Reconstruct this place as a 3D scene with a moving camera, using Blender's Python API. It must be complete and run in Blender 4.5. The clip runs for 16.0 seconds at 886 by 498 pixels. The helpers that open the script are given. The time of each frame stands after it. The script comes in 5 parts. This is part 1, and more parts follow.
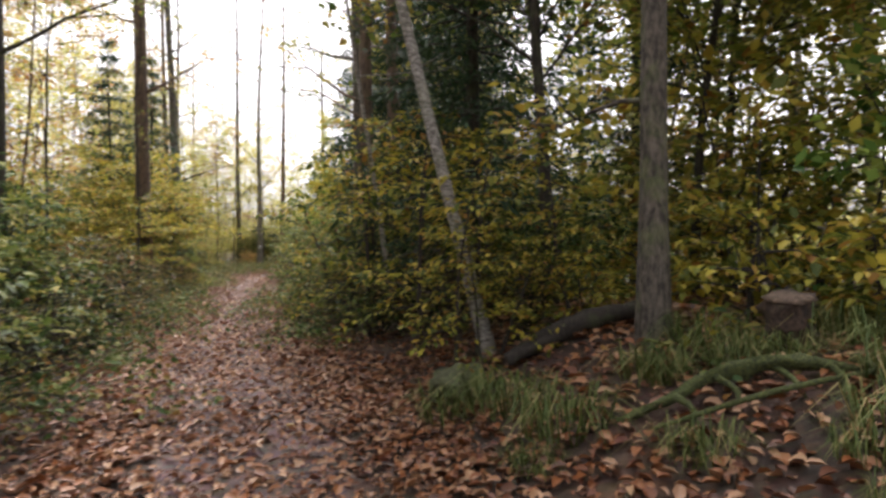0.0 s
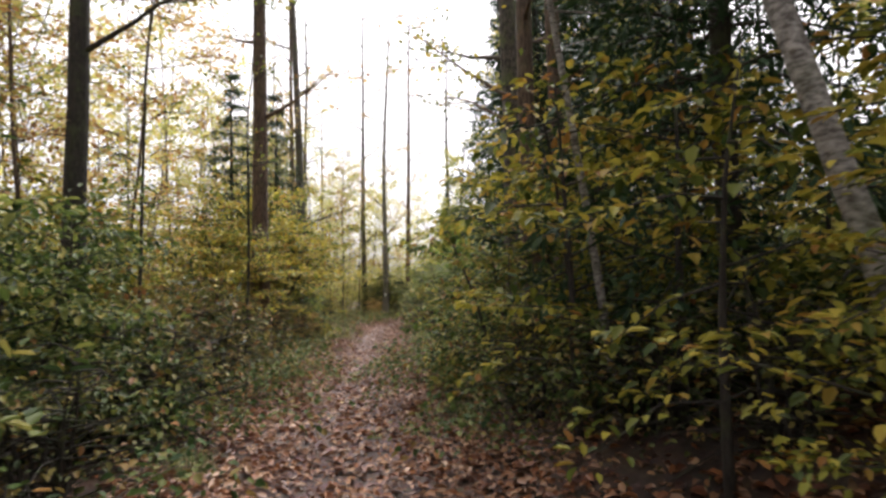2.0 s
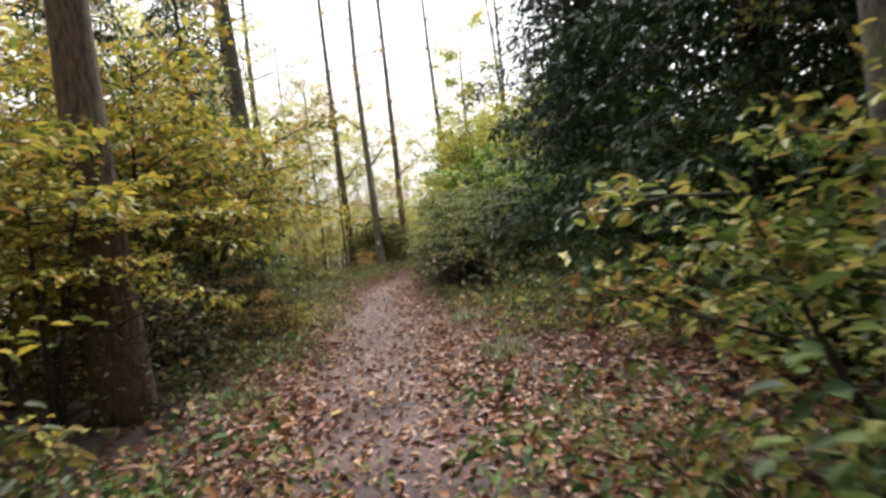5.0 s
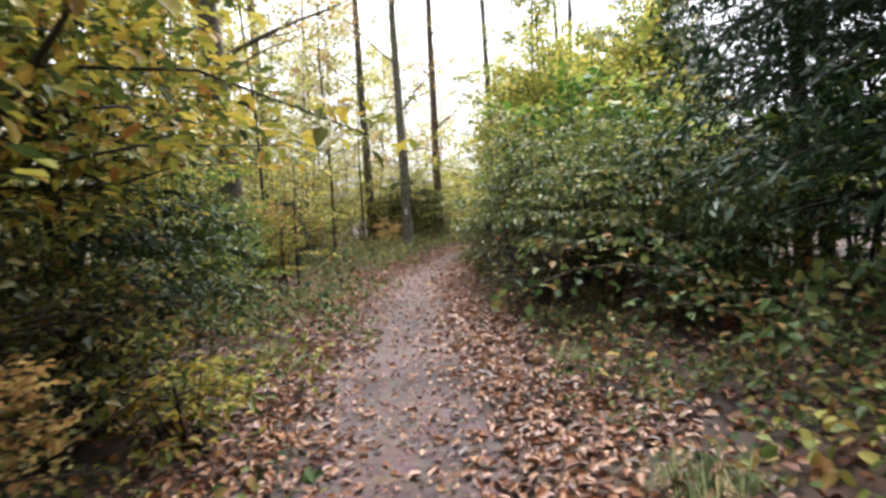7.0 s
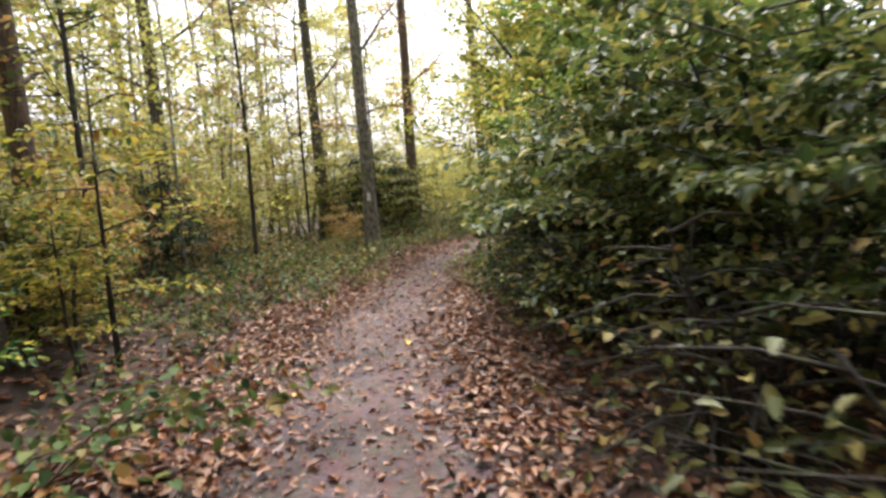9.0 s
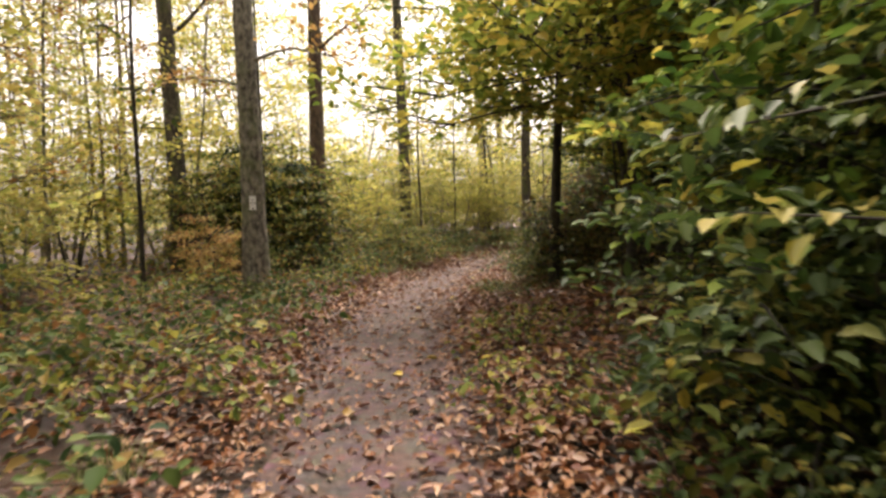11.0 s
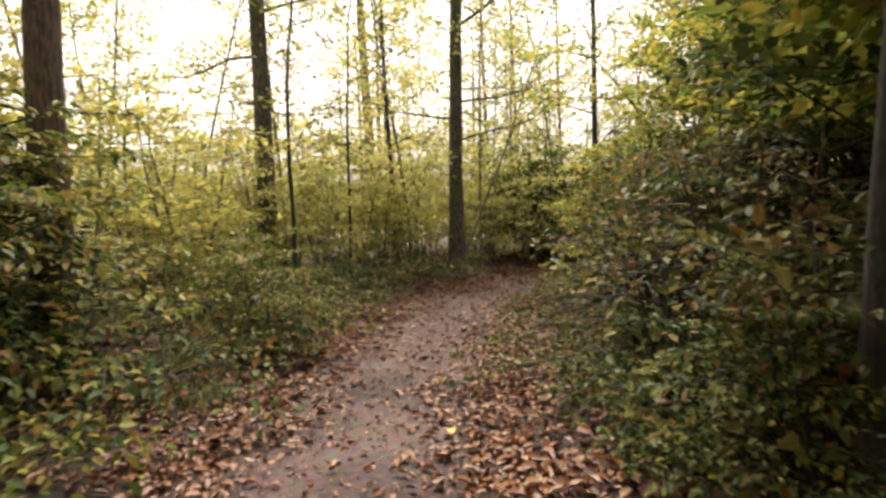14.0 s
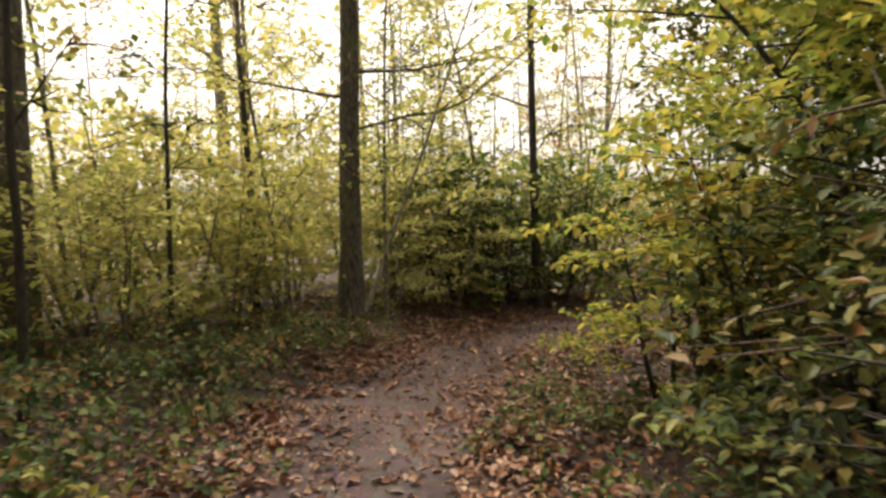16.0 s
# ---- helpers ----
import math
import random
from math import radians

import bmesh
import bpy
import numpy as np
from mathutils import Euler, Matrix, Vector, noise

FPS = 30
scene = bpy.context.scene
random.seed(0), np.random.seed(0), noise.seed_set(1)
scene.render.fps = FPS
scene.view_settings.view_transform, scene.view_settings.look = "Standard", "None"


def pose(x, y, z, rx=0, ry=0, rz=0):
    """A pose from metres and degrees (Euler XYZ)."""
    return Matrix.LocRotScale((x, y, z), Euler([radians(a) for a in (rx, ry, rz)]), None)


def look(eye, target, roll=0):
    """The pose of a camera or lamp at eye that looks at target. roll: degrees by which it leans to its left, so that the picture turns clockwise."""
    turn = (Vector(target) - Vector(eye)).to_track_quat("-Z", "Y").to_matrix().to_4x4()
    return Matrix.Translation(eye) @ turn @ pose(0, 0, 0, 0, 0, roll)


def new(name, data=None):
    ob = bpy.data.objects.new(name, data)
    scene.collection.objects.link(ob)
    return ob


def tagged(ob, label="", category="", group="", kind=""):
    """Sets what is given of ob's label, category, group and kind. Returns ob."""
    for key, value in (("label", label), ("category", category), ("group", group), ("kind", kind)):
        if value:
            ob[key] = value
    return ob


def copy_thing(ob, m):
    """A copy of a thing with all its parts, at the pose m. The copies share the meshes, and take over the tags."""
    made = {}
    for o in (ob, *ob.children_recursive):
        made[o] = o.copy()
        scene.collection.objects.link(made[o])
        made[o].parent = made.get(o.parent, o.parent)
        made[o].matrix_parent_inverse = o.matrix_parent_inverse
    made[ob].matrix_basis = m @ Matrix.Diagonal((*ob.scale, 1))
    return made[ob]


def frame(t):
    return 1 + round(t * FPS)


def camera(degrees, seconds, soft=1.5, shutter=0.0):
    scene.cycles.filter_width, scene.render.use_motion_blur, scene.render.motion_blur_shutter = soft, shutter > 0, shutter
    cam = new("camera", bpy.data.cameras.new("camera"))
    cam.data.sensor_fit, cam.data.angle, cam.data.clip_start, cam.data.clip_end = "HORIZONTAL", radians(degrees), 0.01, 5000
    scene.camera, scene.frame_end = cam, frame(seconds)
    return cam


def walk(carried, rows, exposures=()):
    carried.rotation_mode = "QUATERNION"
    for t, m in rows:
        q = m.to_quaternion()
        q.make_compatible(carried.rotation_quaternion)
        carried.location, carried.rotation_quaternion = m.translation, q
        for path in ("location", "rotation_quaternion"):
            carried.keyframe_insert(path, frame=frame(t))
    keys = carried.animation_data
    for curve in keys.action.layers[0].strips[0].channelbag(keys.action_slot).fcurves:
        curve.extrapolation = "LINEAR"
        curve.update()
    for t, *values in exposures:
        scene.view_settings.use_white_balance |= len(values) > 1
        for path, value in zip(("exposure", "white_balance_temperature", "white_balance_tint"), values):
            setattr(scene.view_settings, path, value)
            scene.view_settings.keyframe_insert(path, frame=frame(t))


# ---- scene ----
cam = camera(71.0, 16.0, soft=2.8, shutter=0.22)
PATH = [
    (0, (1.569, 2.487, 1.245), (1.36, 4.476, 1.231), -0.6),
    (0.2, (1.534, 2.708, 1.267), (1.414, 4.704, 1.26), -0.3),
    (0.5, (1.395, 3.028, 1.279), (1.052, 4.998, 1.24), -0.6),
    (1, (1.088, 3.522, 1.231), (0.378, 5.387, 1.096), -0.5),
    (1.5, (0.797, 4.151, 1.189), (0.14, 6.039, 1.256), 0.2),
    (2, (0.436, 4.935, 1.177), (-0.142, 6.844, 1.323), -1.1),
    (2.5, (0.053, 5.749, 1.136), (-0.434, 7.688, 1.149), -1.1),
    (3, (-0.39, 6.595, 1.085), (-0.966, 8.51, 1.091), -1.3),
    (3.2, (-0.558, 6.963, 1.05), (-1.076, 8.895, 1.012), 0.2),
    (5.3, (-2.88, 11.94, 1.21), (-3.415, 13.866, 1.15), -8.0),
    (5.5, (-3.101, 12.47, 1.222), (-3.549, 14.415, 1.088), -4.8),
    (6, (-3.668, 13.815, 1.223), (-4.245, 15.712, 0.964), -4.1),
    (6.5, (-4.217, 15.086, 1.2), (-4.789, 16.99, 0.988), -5.4),
    (7, (-4.69, 16.321, 1.209), (-5.296, 18.223, 1.083), -3.9),
    (7.5, (-5.083, 17.612, 1.192), (-5.569, 19.546, 1.037), -5.5),
    (8, (-5.41, 18.868, 1.181), (-5.926, 20.796, 1.06), -6.1),
    (8.2, (-5.55, 19.384, 1.168), (-6.096, 21.302, 1.009), -5.4),
    (10.3, (-7.944, 24.337, 1.097), (-8.286, 26.299, 0.914), -1.4),
    (10.5, (-8.05, 24.811, 1.083), (-8.326, 26.784, 0.904), -1.4),
    (11, (-8.307, 25.977, 1.084), (-8.459, 27.967, 0.954), -2.0),
    (11.5, (-8.54, 27.092, 1.118), (-8.642, 29.088, 1.052), -2.0),
    (12, (-8.712, 28.15, 1.15), (-8.679, 30.148, 1.087), -0.9),
    (12.5, (-8.878, 29.153, 1.202), (-8.803, 31.151, 1.148), -0.4),
    (13, (-9.004, 30.15, 1.195), (-8.927, 32.145, 1.079), 0.1),
    (13.5, (-9.063, 31.099, 1.2), (-8.894, 33.089, 1.102), -1.5),
    (14, (-9.045, 32.092, 1.207), (-8.781, 34.071, 1.091), -1.6),
    (14.5, (-9.062, 33.144, 1.187), (-8.706, 35.11, 1.099), -1.7),
    (15, (-9.001, 34.079, 1.227), (-8.625, 36.043, 1.217), -3.8),
    (15.5, (-8.899, 34.999, 1.236), (-8.354, 36.922, 1.182), -2.4),
    (16, (-8.729, 35.922, 1.263), (-8.061, 37.806, 1.211), -1.4),
]
walk(cam, [(t, look(eye, target, roll)) for t, eye, target, roll in PATH], exposures=[(0, 1.4, 6500, 16), (1.2, 1.55, 6550, 16), (2.5, 0.9, 6400, 16), (3.2, 0.85, 6350, 15), (5.3, 1.35, 6350, 13), (6.5, 1.55, 6150, 13), (8.2, 1.5, 6050, 13), (10.5, 1.5, 7200, 17), (11.5, 1.6, 7700, 17), (12.0, 1.85, 8100, 17), (13.5, 1.45, 7500, 15), (15.0, 1.15, 7100, 14), (16, 1.15, 7400, 14)])

# ---- light ----
SUN_ELEVATION, SUN_TURN = radians(62), radians(-5)
world = bpy.data.worlds.new("overcast_sky")
scene.world = world
world.use_nodes = True
wn, wl = world.node_tree.nodes, world.node_tree.links
sky = wn.new("ShaderNodeTexSky")
sky.sky_type, sky.sun_disc = "NISHITA", False
sky.sun_elevation, sky.sun_rotation = SUN_ELEVATION, SUN_TURN
sky.air_density, sky.dust_density = 1.5, 6.0
cloud = wn.new("ShaderNodeHueSaturation")
cloud.inputs["Saturation"].default_value = 0.06
wl.new(sky.outputs[0], cloud.inputs["Color"])
wl.new(cloud.outputs[0], wn["Background"].inputs["Color"])
wn["Background"].inputs["Strength"].default_value = 0.15
sun = new("sun", bpy.data.lights.new("sun", "SUN"))
sun.data.energy, sun.data.angle, sun.data.color = 1.9, radians(22), (1.0, 0.95, 0.87)
sun_from = Vector((math.sin(SUN_TURN) * math.cos(SUN_ELEVATION), math.cos(SUN_TURN) * math.cos(SUN_ELEVATION), math.sin(SUN_ELEVATION)))
sun.matrix_basis = look(sun_from * 60, (0, 0, 0))

rng = np.random.default_rng(7)


# ---- materials ----
def base_material(name):
    m = bpy.data.materials.new(name)
    m.use_nodes = True
    nodes, links = m.node_tree.nodes, m.node_tree.links
    return m, nodes, links, nodes["Principled BSDF"]


def ramp(nodes, stops):
    r = nodes.new("ShaderNodeValToRGB")
    e = r.color_ramp.elements
    while len(e) < len(stops):
        e.new(0.5)
    for k, (p, c) in enumerate(stops):
        e[k].position, e[k].color = p, (*c, 1)
    return r


def noise_node(nodes, links, scale, detail=4.0, rough=0.55, vector=None):
    n = nodes.new("ShaderNodeTexNoise")
    n.inputs["Scale"].default_value, n.inputs["Detail"].default_value, n.inputs["Roughness"].default_value = scale, detail, rough
    if vector is not None:
        links.new(vector, n.inputs["Vector"])
    return n


def leaf_material(name, colours, through_light=0.4, rough=0.5, spots=0.35, single=False, gloss=0.2):
    """Leaves that each take a colour of their own, with brown blotches, and let light through."""
    m, nodes, links, p = base_material(name)
    pick = nodes.new("ShaderNodeObjectInfo" if single else "ShaderNodeNewGeometry")
    r = ramp(nodes, [(k / (len(colours) - 1), c) for k, c in enumerate(colours)])
    links.new(pick.outputs["Random" if single else "Random Per Island"], r.inputs[0])
    co = nodes.new("ShaderNodeTexCoord")
    big = noise_node(nodes, links, 1.3, 2, 0.5, co.outputs["Object"])
    fine = noise_node(nodes, links, 45, 3, 0.6, co.outputs["Object"])
    mul = nodes.new("ShaderNodeMix")
    mul.data_type, mul.blend_type = "RGBA", "MULTIPLY"
    mul.inputs["Factor"].default_value = spots
    both = nodes.new("ShaderNodeMath")
    both.operation = "MULTIPLY_ADD"
    links.new(fine.outputs[0], both.inputs[0])
    both.inputs[1].default_value = 0.7
    links.new(big.outputs[0], both.inputs[2])
    tone = ramp(nodes, [(0.42, (0.5, 0.33, 0.2)), (0.68, (1.15, 1.12, 1.05))])
    links.new(both.outputs[0], tone.inputs[0])
    links.new(r.outputs[0], mul.inputs["A"])
    links.new(tone.outputs[0], mul.inputs["B"])
    links.new(mul.outputs["Result"], p.inputs["Base Color"])
    p.inputs["Roughness"].default_value = rough
    p.inputs["Specular IOR Level"].default_value = gloss
    if through_light > 0:
        t = nodes.new("ShaderNodeBsdfTranslucent")
        links.new(mul.outputs["Result"], t.inputs["Color"])
        mix = nodes.new("ShaderNodeMixShader")
        mix.inputs[0].default_value = through_light
        links.new(p.outputs[0], mix.inputs[1])
        links.new(t.outputs[0], mix.inputs[2])
        links.new(mix.outputs[0], nodes["Material Output"].inputs["Surface"])
    return m


def bark_material(name, dark, light, moss=0.3, scale=9.0, stretch=0.22, bump=0.6):
    m, nodes, links, p = base_material(name)
    co = nodes.new("ShaderNodeTexCoord")
    mp = nodes.new("ShaderNodeMapping")
    mp.inputs["Scale"].default_value = (1, 1, stretch)
    links.new(co.outputs["Object"], mp.inputs["Vector"])
    grain = noise_node(nodes, links, scale * 4, 6, 0.65, mp.outputs[0])
    patch = noise_node(nodes, links, scale * 0.45, 4, 0.6, co.outputs["Object"])
    r = ramp(nodes, [(0.38, dark), (0.64, light)])
    links.new(grain.outputs[0], r.inputs[0])
    lichen = ramp(nodes, [(0.5, (0, 0, 0)), (0.66, (1, 1, 1))])
    links.new(patch.outputs[0], lichen.inputs[0])
    amount = nodes.new("ShaderNodeMath")
    amount.operation = "MULTIPLY"
    links.new(lichen.outputs[0], amount.inputs[0])
    amount.inputs[1].default_value = moss
    mix = nodes.new("ShaderNodeMix")
    mix.data_type = "RGBA"
    links.new(amount.outputs[0], mix.inputs["Factor"])
    links.new(r.outputs[0], mix.inputs["A"])
    mix.inputs["B"].default_value = (0.10, 0.13, 0.04, 1)
    links.new(mix.outputs["Result"], p.inputs["Base Color"])
    p.inputs["Roughness"].default_value = 0.9
    b = nodes.new("ShaderNodeBump")
    b.inputs["Strength"].default_value, b.inputs["Distance"].default_value = bump, 0.02
    links.new(grain.outputs[0], b.inputs["Height"])
    links.new(b.outputs[0], p.inputs["Normal"])
    return m


def soil_material(name, stops, scale, bump, distance):
    m, nodes, links, p = base_material(name)
    co = nodes.new("ShaderNodeTexCoord")
    big = noise_node(nodes, links, scale * 0.12, 3, 0.6, co.outputs["Object"])
    fine = noise_node(nodes, links, scale * 2.2, 8, 0.7, co.outputs["Object"])
    v = nodes.new("ShaderNodeTexVoronoi")
    v.inputs["Scale"].default_value = scale * 1.6
    links.new(co.outputs["Object"], v.inputs["Vector"])
    add = nodes.new("ShaderNodeMath")
    add.operation = "MULTIPLY_ADD"
    links.new(big.outputs[0], add.inputs[0])
    add.inputs[1].default_value = 0.6
    sub = nodes.new("ShaderNodeMath")
    sub.operation = "MULTIPLY"
    links.new(fine.outputs[0], sub.inputs[0])
    sub.inputs[1].default_value = 0.55
    links.new(sub.outputs[0], add.inputs[2])
    r = ramp(nodes, stops)
    links.new(add.outputs[0], r.inputs[0])
    speck = nodes.new("ShaderNodeMix")
    speck.data_type, speck.blend_type = "RGBA", "OVERLAY"
    speck.inputs["Factor"].default_value = 0.2
    links.new(r.outputs[0], speck.inputs["A"])
    links.new(v.outputs["Color"], speck.inputs["B"])
    hs = nodes.new("ShaderNodeHueSaturation")
    hs.inputs["Saturation"].default_value = 1.0
    links.new(speck.outputs["Result"], hs.inputs["Color"])
    links.new(hs.outputs[0], p.inputs["Base Color"])
    p.inputs["Roughness"].default_value = 0.85
    b = nodes.new("ShaderNodeBump")
    b.inputs["Strength"].default_value, b.inputs["Distance"].default_value = bump, distance
    links.new(fine.outputs[0], b.inputs["Height"])
    links.new(b.outputs[0], p.inputs["Normal"])
    return m


def plain_material(name, colour, rough=0.6, metal=0.0):
    m, nodes, links, p = base_material(name)
    n = noise_node(nodes, links, 60, 4)
    r = ramp(nodes, [(0.3, tuple(c * 0.75 for c in colour)), (0.7, colour)])
    links.new(n.outputs[0], r.inputs[0])
    links.new(r.outputs[0], p.inputs["Base Color"])
    p.inputs["Roughness"].default_value, p.inputs["Metallic"].default_value = rough, metal
    return m


GREEN = leaf_material("green_leaves", [(0.035, 0.08, 0.018), (0.06, 0.125, 0.022), (0.11, 0.19, 0.03), (0.19, 0.25, 0.045), (0.40, 0.35, 0.06)])
OLIVE = leaf_material("olive_leaves", [(0.035, 0.06, 0.016), (0.08, 0.115, 0.025), (0.16, 0.19, 0.04), (0.30, 0.27, 0.06), (0.20, 0.10, 0.035)])
YELLOW = leaf_material("yellow_leaves", [(0.035, 0.06, 0.016), (0.12, 0.14, 0.025), (0.24, 0.23, 0.035), (0.40, 0.33, 0.05), (0.24, 0.11, 0.03)])
COPPER = leaf_material("copper_leaves", [(0.18, 0.09, 0.035), (0.31, 0.17, 0.06), (0.43, 0.27, 0.10), (0.46, 0.35, 0.13), (0.27, 0.26, 0.09)], 0.55)
FRESH = leaf_material("fresh_leaves", [(0.10, 0.155, 0.03), (0.18, 0.23, 0.045), (0.28, 0.31, 0.06), (0.41, 0.37, 0.075), (0.48, 0.36, 0.075)], 0.62)
BRAMBLE = leaf_material("bramble_leaves", [(0.02, 0.042, 0.016), (0.042, 0.075, 0.022), (0.08, 0.12, 0.034), (0.15, 0.16, 0.05), (0.22, 0.10, 0.035)], 0.28, 0.6, gloss=0.14)
PALE = leaf_material("pale_leaves", [(0.24, 0.27, 0.07), (0.38, 0.39, 0.10), (0.52, 0.49, 0.14), (0.56, 0.44, 0.14), (0.33, 0.34, 0.09)], 0.66)
# Distance haze is painted in as paler, greyer leaf colours.
FAR_HAZED = leaf_material("hazed_far_leaves", [(0.16, 0.19, 0.07), (0.28, 0.30, 0.10), (0.38, 0.37, 0.14), (0.46, 0.39, 0.17), (0.34, 0.25, 0.11)], 0.6)
DULL = leaf_material("fading_leaves", [(0.022, 0.034, 0.012), (0.05, 0.066, 0.02), (0.10, 0.105, 0.032), (0.20, 0.165, 0.05), (0.16, 0.075, 0.03)], 0.3)
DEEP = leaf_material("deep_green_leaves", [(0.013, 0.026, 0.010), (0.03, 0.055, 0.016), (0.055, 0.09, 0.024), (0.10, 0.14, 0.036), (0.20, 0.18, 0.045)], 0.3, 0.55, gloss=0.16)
HAZEL = leaf_material("hazel_leaves", [(0.018, 0.034, 0.012), (0.042, 0.07, 0.018), (0.08, 0.115, 0.027), (0.15, 0.17, 0.042), (0.28, 0.235, 0.06)], 0.36)
# Yellow-green leaves with the brightness of the middle distance put into their colour.
LIT_GREEN = leaf_material("lit_green_leaves", [(0.19, 0.23, 0.065), (0.31, 0.34, 0.095), (0.43, 0.43, 0.13), (0.50, 0.43, 0.15), (0.32, 0.26, 0.11)], 0.66)
NEEDLE = leaf_material("spruce_needles", [(0.012, 0.03, 0.014), (0.02, 0.045, 0.02), (0.03, 0.06, 0.026), (0.045, 0.08, 0.03)], 0.1, 0.6, 0.2)
GRASS = leaf_material("grass_blades", [(0.035, 0.06, 0.016), (0.065, 0.095, 0.025), (0.12, 0.14, 0.045), (0.24, 0.20, 0.09)], 0.3, 0.6, 0.3)
LITTER_COLOURS = [(0.035, 0.014, 0.009), (0.09, 0.030, 0.013), (0.18, 0.062, 0.020), (0.225, 0.10, 0.043), (0.31, 0.19, 0.112), (0.11, 0.036, 0.024)]
LITTER = leaf_material("leaf_litter", LITTER_COLOURS, 0.1, 0.45, 0.45, gloss=0.35)
FALLEN = leaf_material("fallen_leaf", LITTER_COLOURS + [(0.50, 0.36, 0.06)], 0.1, 0.42, 0.4, single=True, gloss=0.5)
BARK_GREY = bark_material("grey_brown_bark", (0.025, 0.021, 0.017), (0.13, 0.11, 0.088), 0.6, 8, 0.4, 0.9)
BARK_BROWN = bark_material("red_brown_bark", (0.04, 0.026, 0.018), (0.15, 0.10, 0.07), 0.15)
BARK_DARK = bark_material("dark_bark", (0.012, 0.010, 0.008), (0.045, 0.036, 0.028), 0.25, 14)
BARK_BIRCH = bark_material("birch_bark", (0.07, 0.06, 0.05), (0.33, 0.31, 0.28), 0.2, 5, 2.5, 0.3)
# Lichen bark near the path; on far trees its paleness imitates haze.
BARK_LIGHT = bark_material("lichen_and_haze_bark", (0.045, 0.039, 0.031), (0.26, 0.235, 0.19), 0.7, 5, 0.6, 0.6)
MOSS = bark_material("moss", (0.018, 0.026, 0.008), (0.085, 0.10, 0.022), 0.4, 16, 1.0, 0.9)
WOOD_ROT = bark_material("rotten_wood", (0.015, 0.009, 0.006), (0.075, 0.045, 0.03), 0.25, 12)
SOIL = soil_material("forest_soil", [(0.45, (0.012, 0.007, 0.004)), (0.57, (0.036, 0.018, 0.010)), (0.72, (0.085, 0.045, 0.027))], 9, 0.8, 0.03)
DIRT = soil_material("path_dirt", [(0.45, (0.026, 0.0155, 0.014)), (0.57, (0.072, 0.044, 0.040)), (0.70, (0.125, 0.082, 0.074))], 10, 0.9, 0.03)
STONE = bark_material("mossy_stone", (0.03, 0.034, 0.016), (0.10, 0.105, 0.05), 1.0, 9, 1.0, 0.8)
WHITE_PAINT = plain_material("white_sign_paint", (0.9, 0.9, 0.88), 0.45)
DARK_PAINT = plain_material("dark_sign_paint", (0.05, 0.05, 0.07), 0.5)


# ---- building blocks ----
def quad_mesh(name, verts, quads, mat, smooth=False):
    verts, quads = np.asarray(verts, np.float32), np.asarray(quads, np.int32)
    me = bpy.data.meshes.new(name)
    me.vertices.add(len(verts))
    me.vertices.foreach_set("co", verts.ravel())
    me.loops.add(quads.size)
    me.loops.foreach_set("vertex_index", quads.ravel())
    me.polygons.add(len(quads))
    me.polygons.foreach_set("loop_start", np.arange(0, quads.size, 4, dtype=np.int32))
    if smooth:
        me.polygons.foreach_set("use_smooth", np.ones(len(quads), bool))
    me.update(calc_edges=True)
    me.materials.append(mat)
    return me


def part(name, me, parent, label=""):
    ob = new(name, me)
    ob.parent = parent
    if name in ("branchwork", "foliage", "crown", "needle_mass", "bough_tier", "cane_tangle", "grass_clump"):
        tagged(ob, kind="stuff")
    return tagged(ob, label) if label else ob


def unit(v):
    return v / np.maximum(np.linalg.norm(v, axis=-1, keepdims=True), 1e-6)


def leaves(pos, along, normal, length, width, curl=0.12):
    """Folded oval leaf blades, two quads each."""
    along = unit(along)
    side = unit(np.cross(along, normal))
    up = np.cross(side, along)
    L, W = length[:, None], width[:, None]
    rise = L * curl
    v = np.stack([pos,
                  pos + along * L * 0.30 + side * W * 0.48 + up * rise,
                  pos + along * L * 0.72 + side * W * 0.36 + up * rise * 0.8,
                  pos + along * L - up * rise * 0.9,
                  pos + along * L * 0.72 - side * W * 0.36 + up * rise * 0.8,
                  pos + along * L * 0.30 - side * W * 0.48 + up * rise], 1)
    n = np.arange(len(pos))[:, None, None] * 6
    q = np.array([[0, 1, 2, 3], [0, 3, 4, 5]])[None] + n
    return v.reshape(-1, 3), q.reshape(-1, 4)


def blades(pos, along, normal, length, width):
    """Plain pointed blades, one quad each, for needles and far leaves."""
    along = unit(along)
    side = unit(np.cross(along, normal))
    L, W = length[:, None], width[:, None]
    v = np.stack([pos, pos + along * L * 0.45 + side * W * 0.5, pos + along * L, pos + along * L * 0.45 - side * W * 0.5], 1)
    q = np.arange(len(pos) * 4).reshape(-1, 4)
    return v.reshape(-1, 3), q


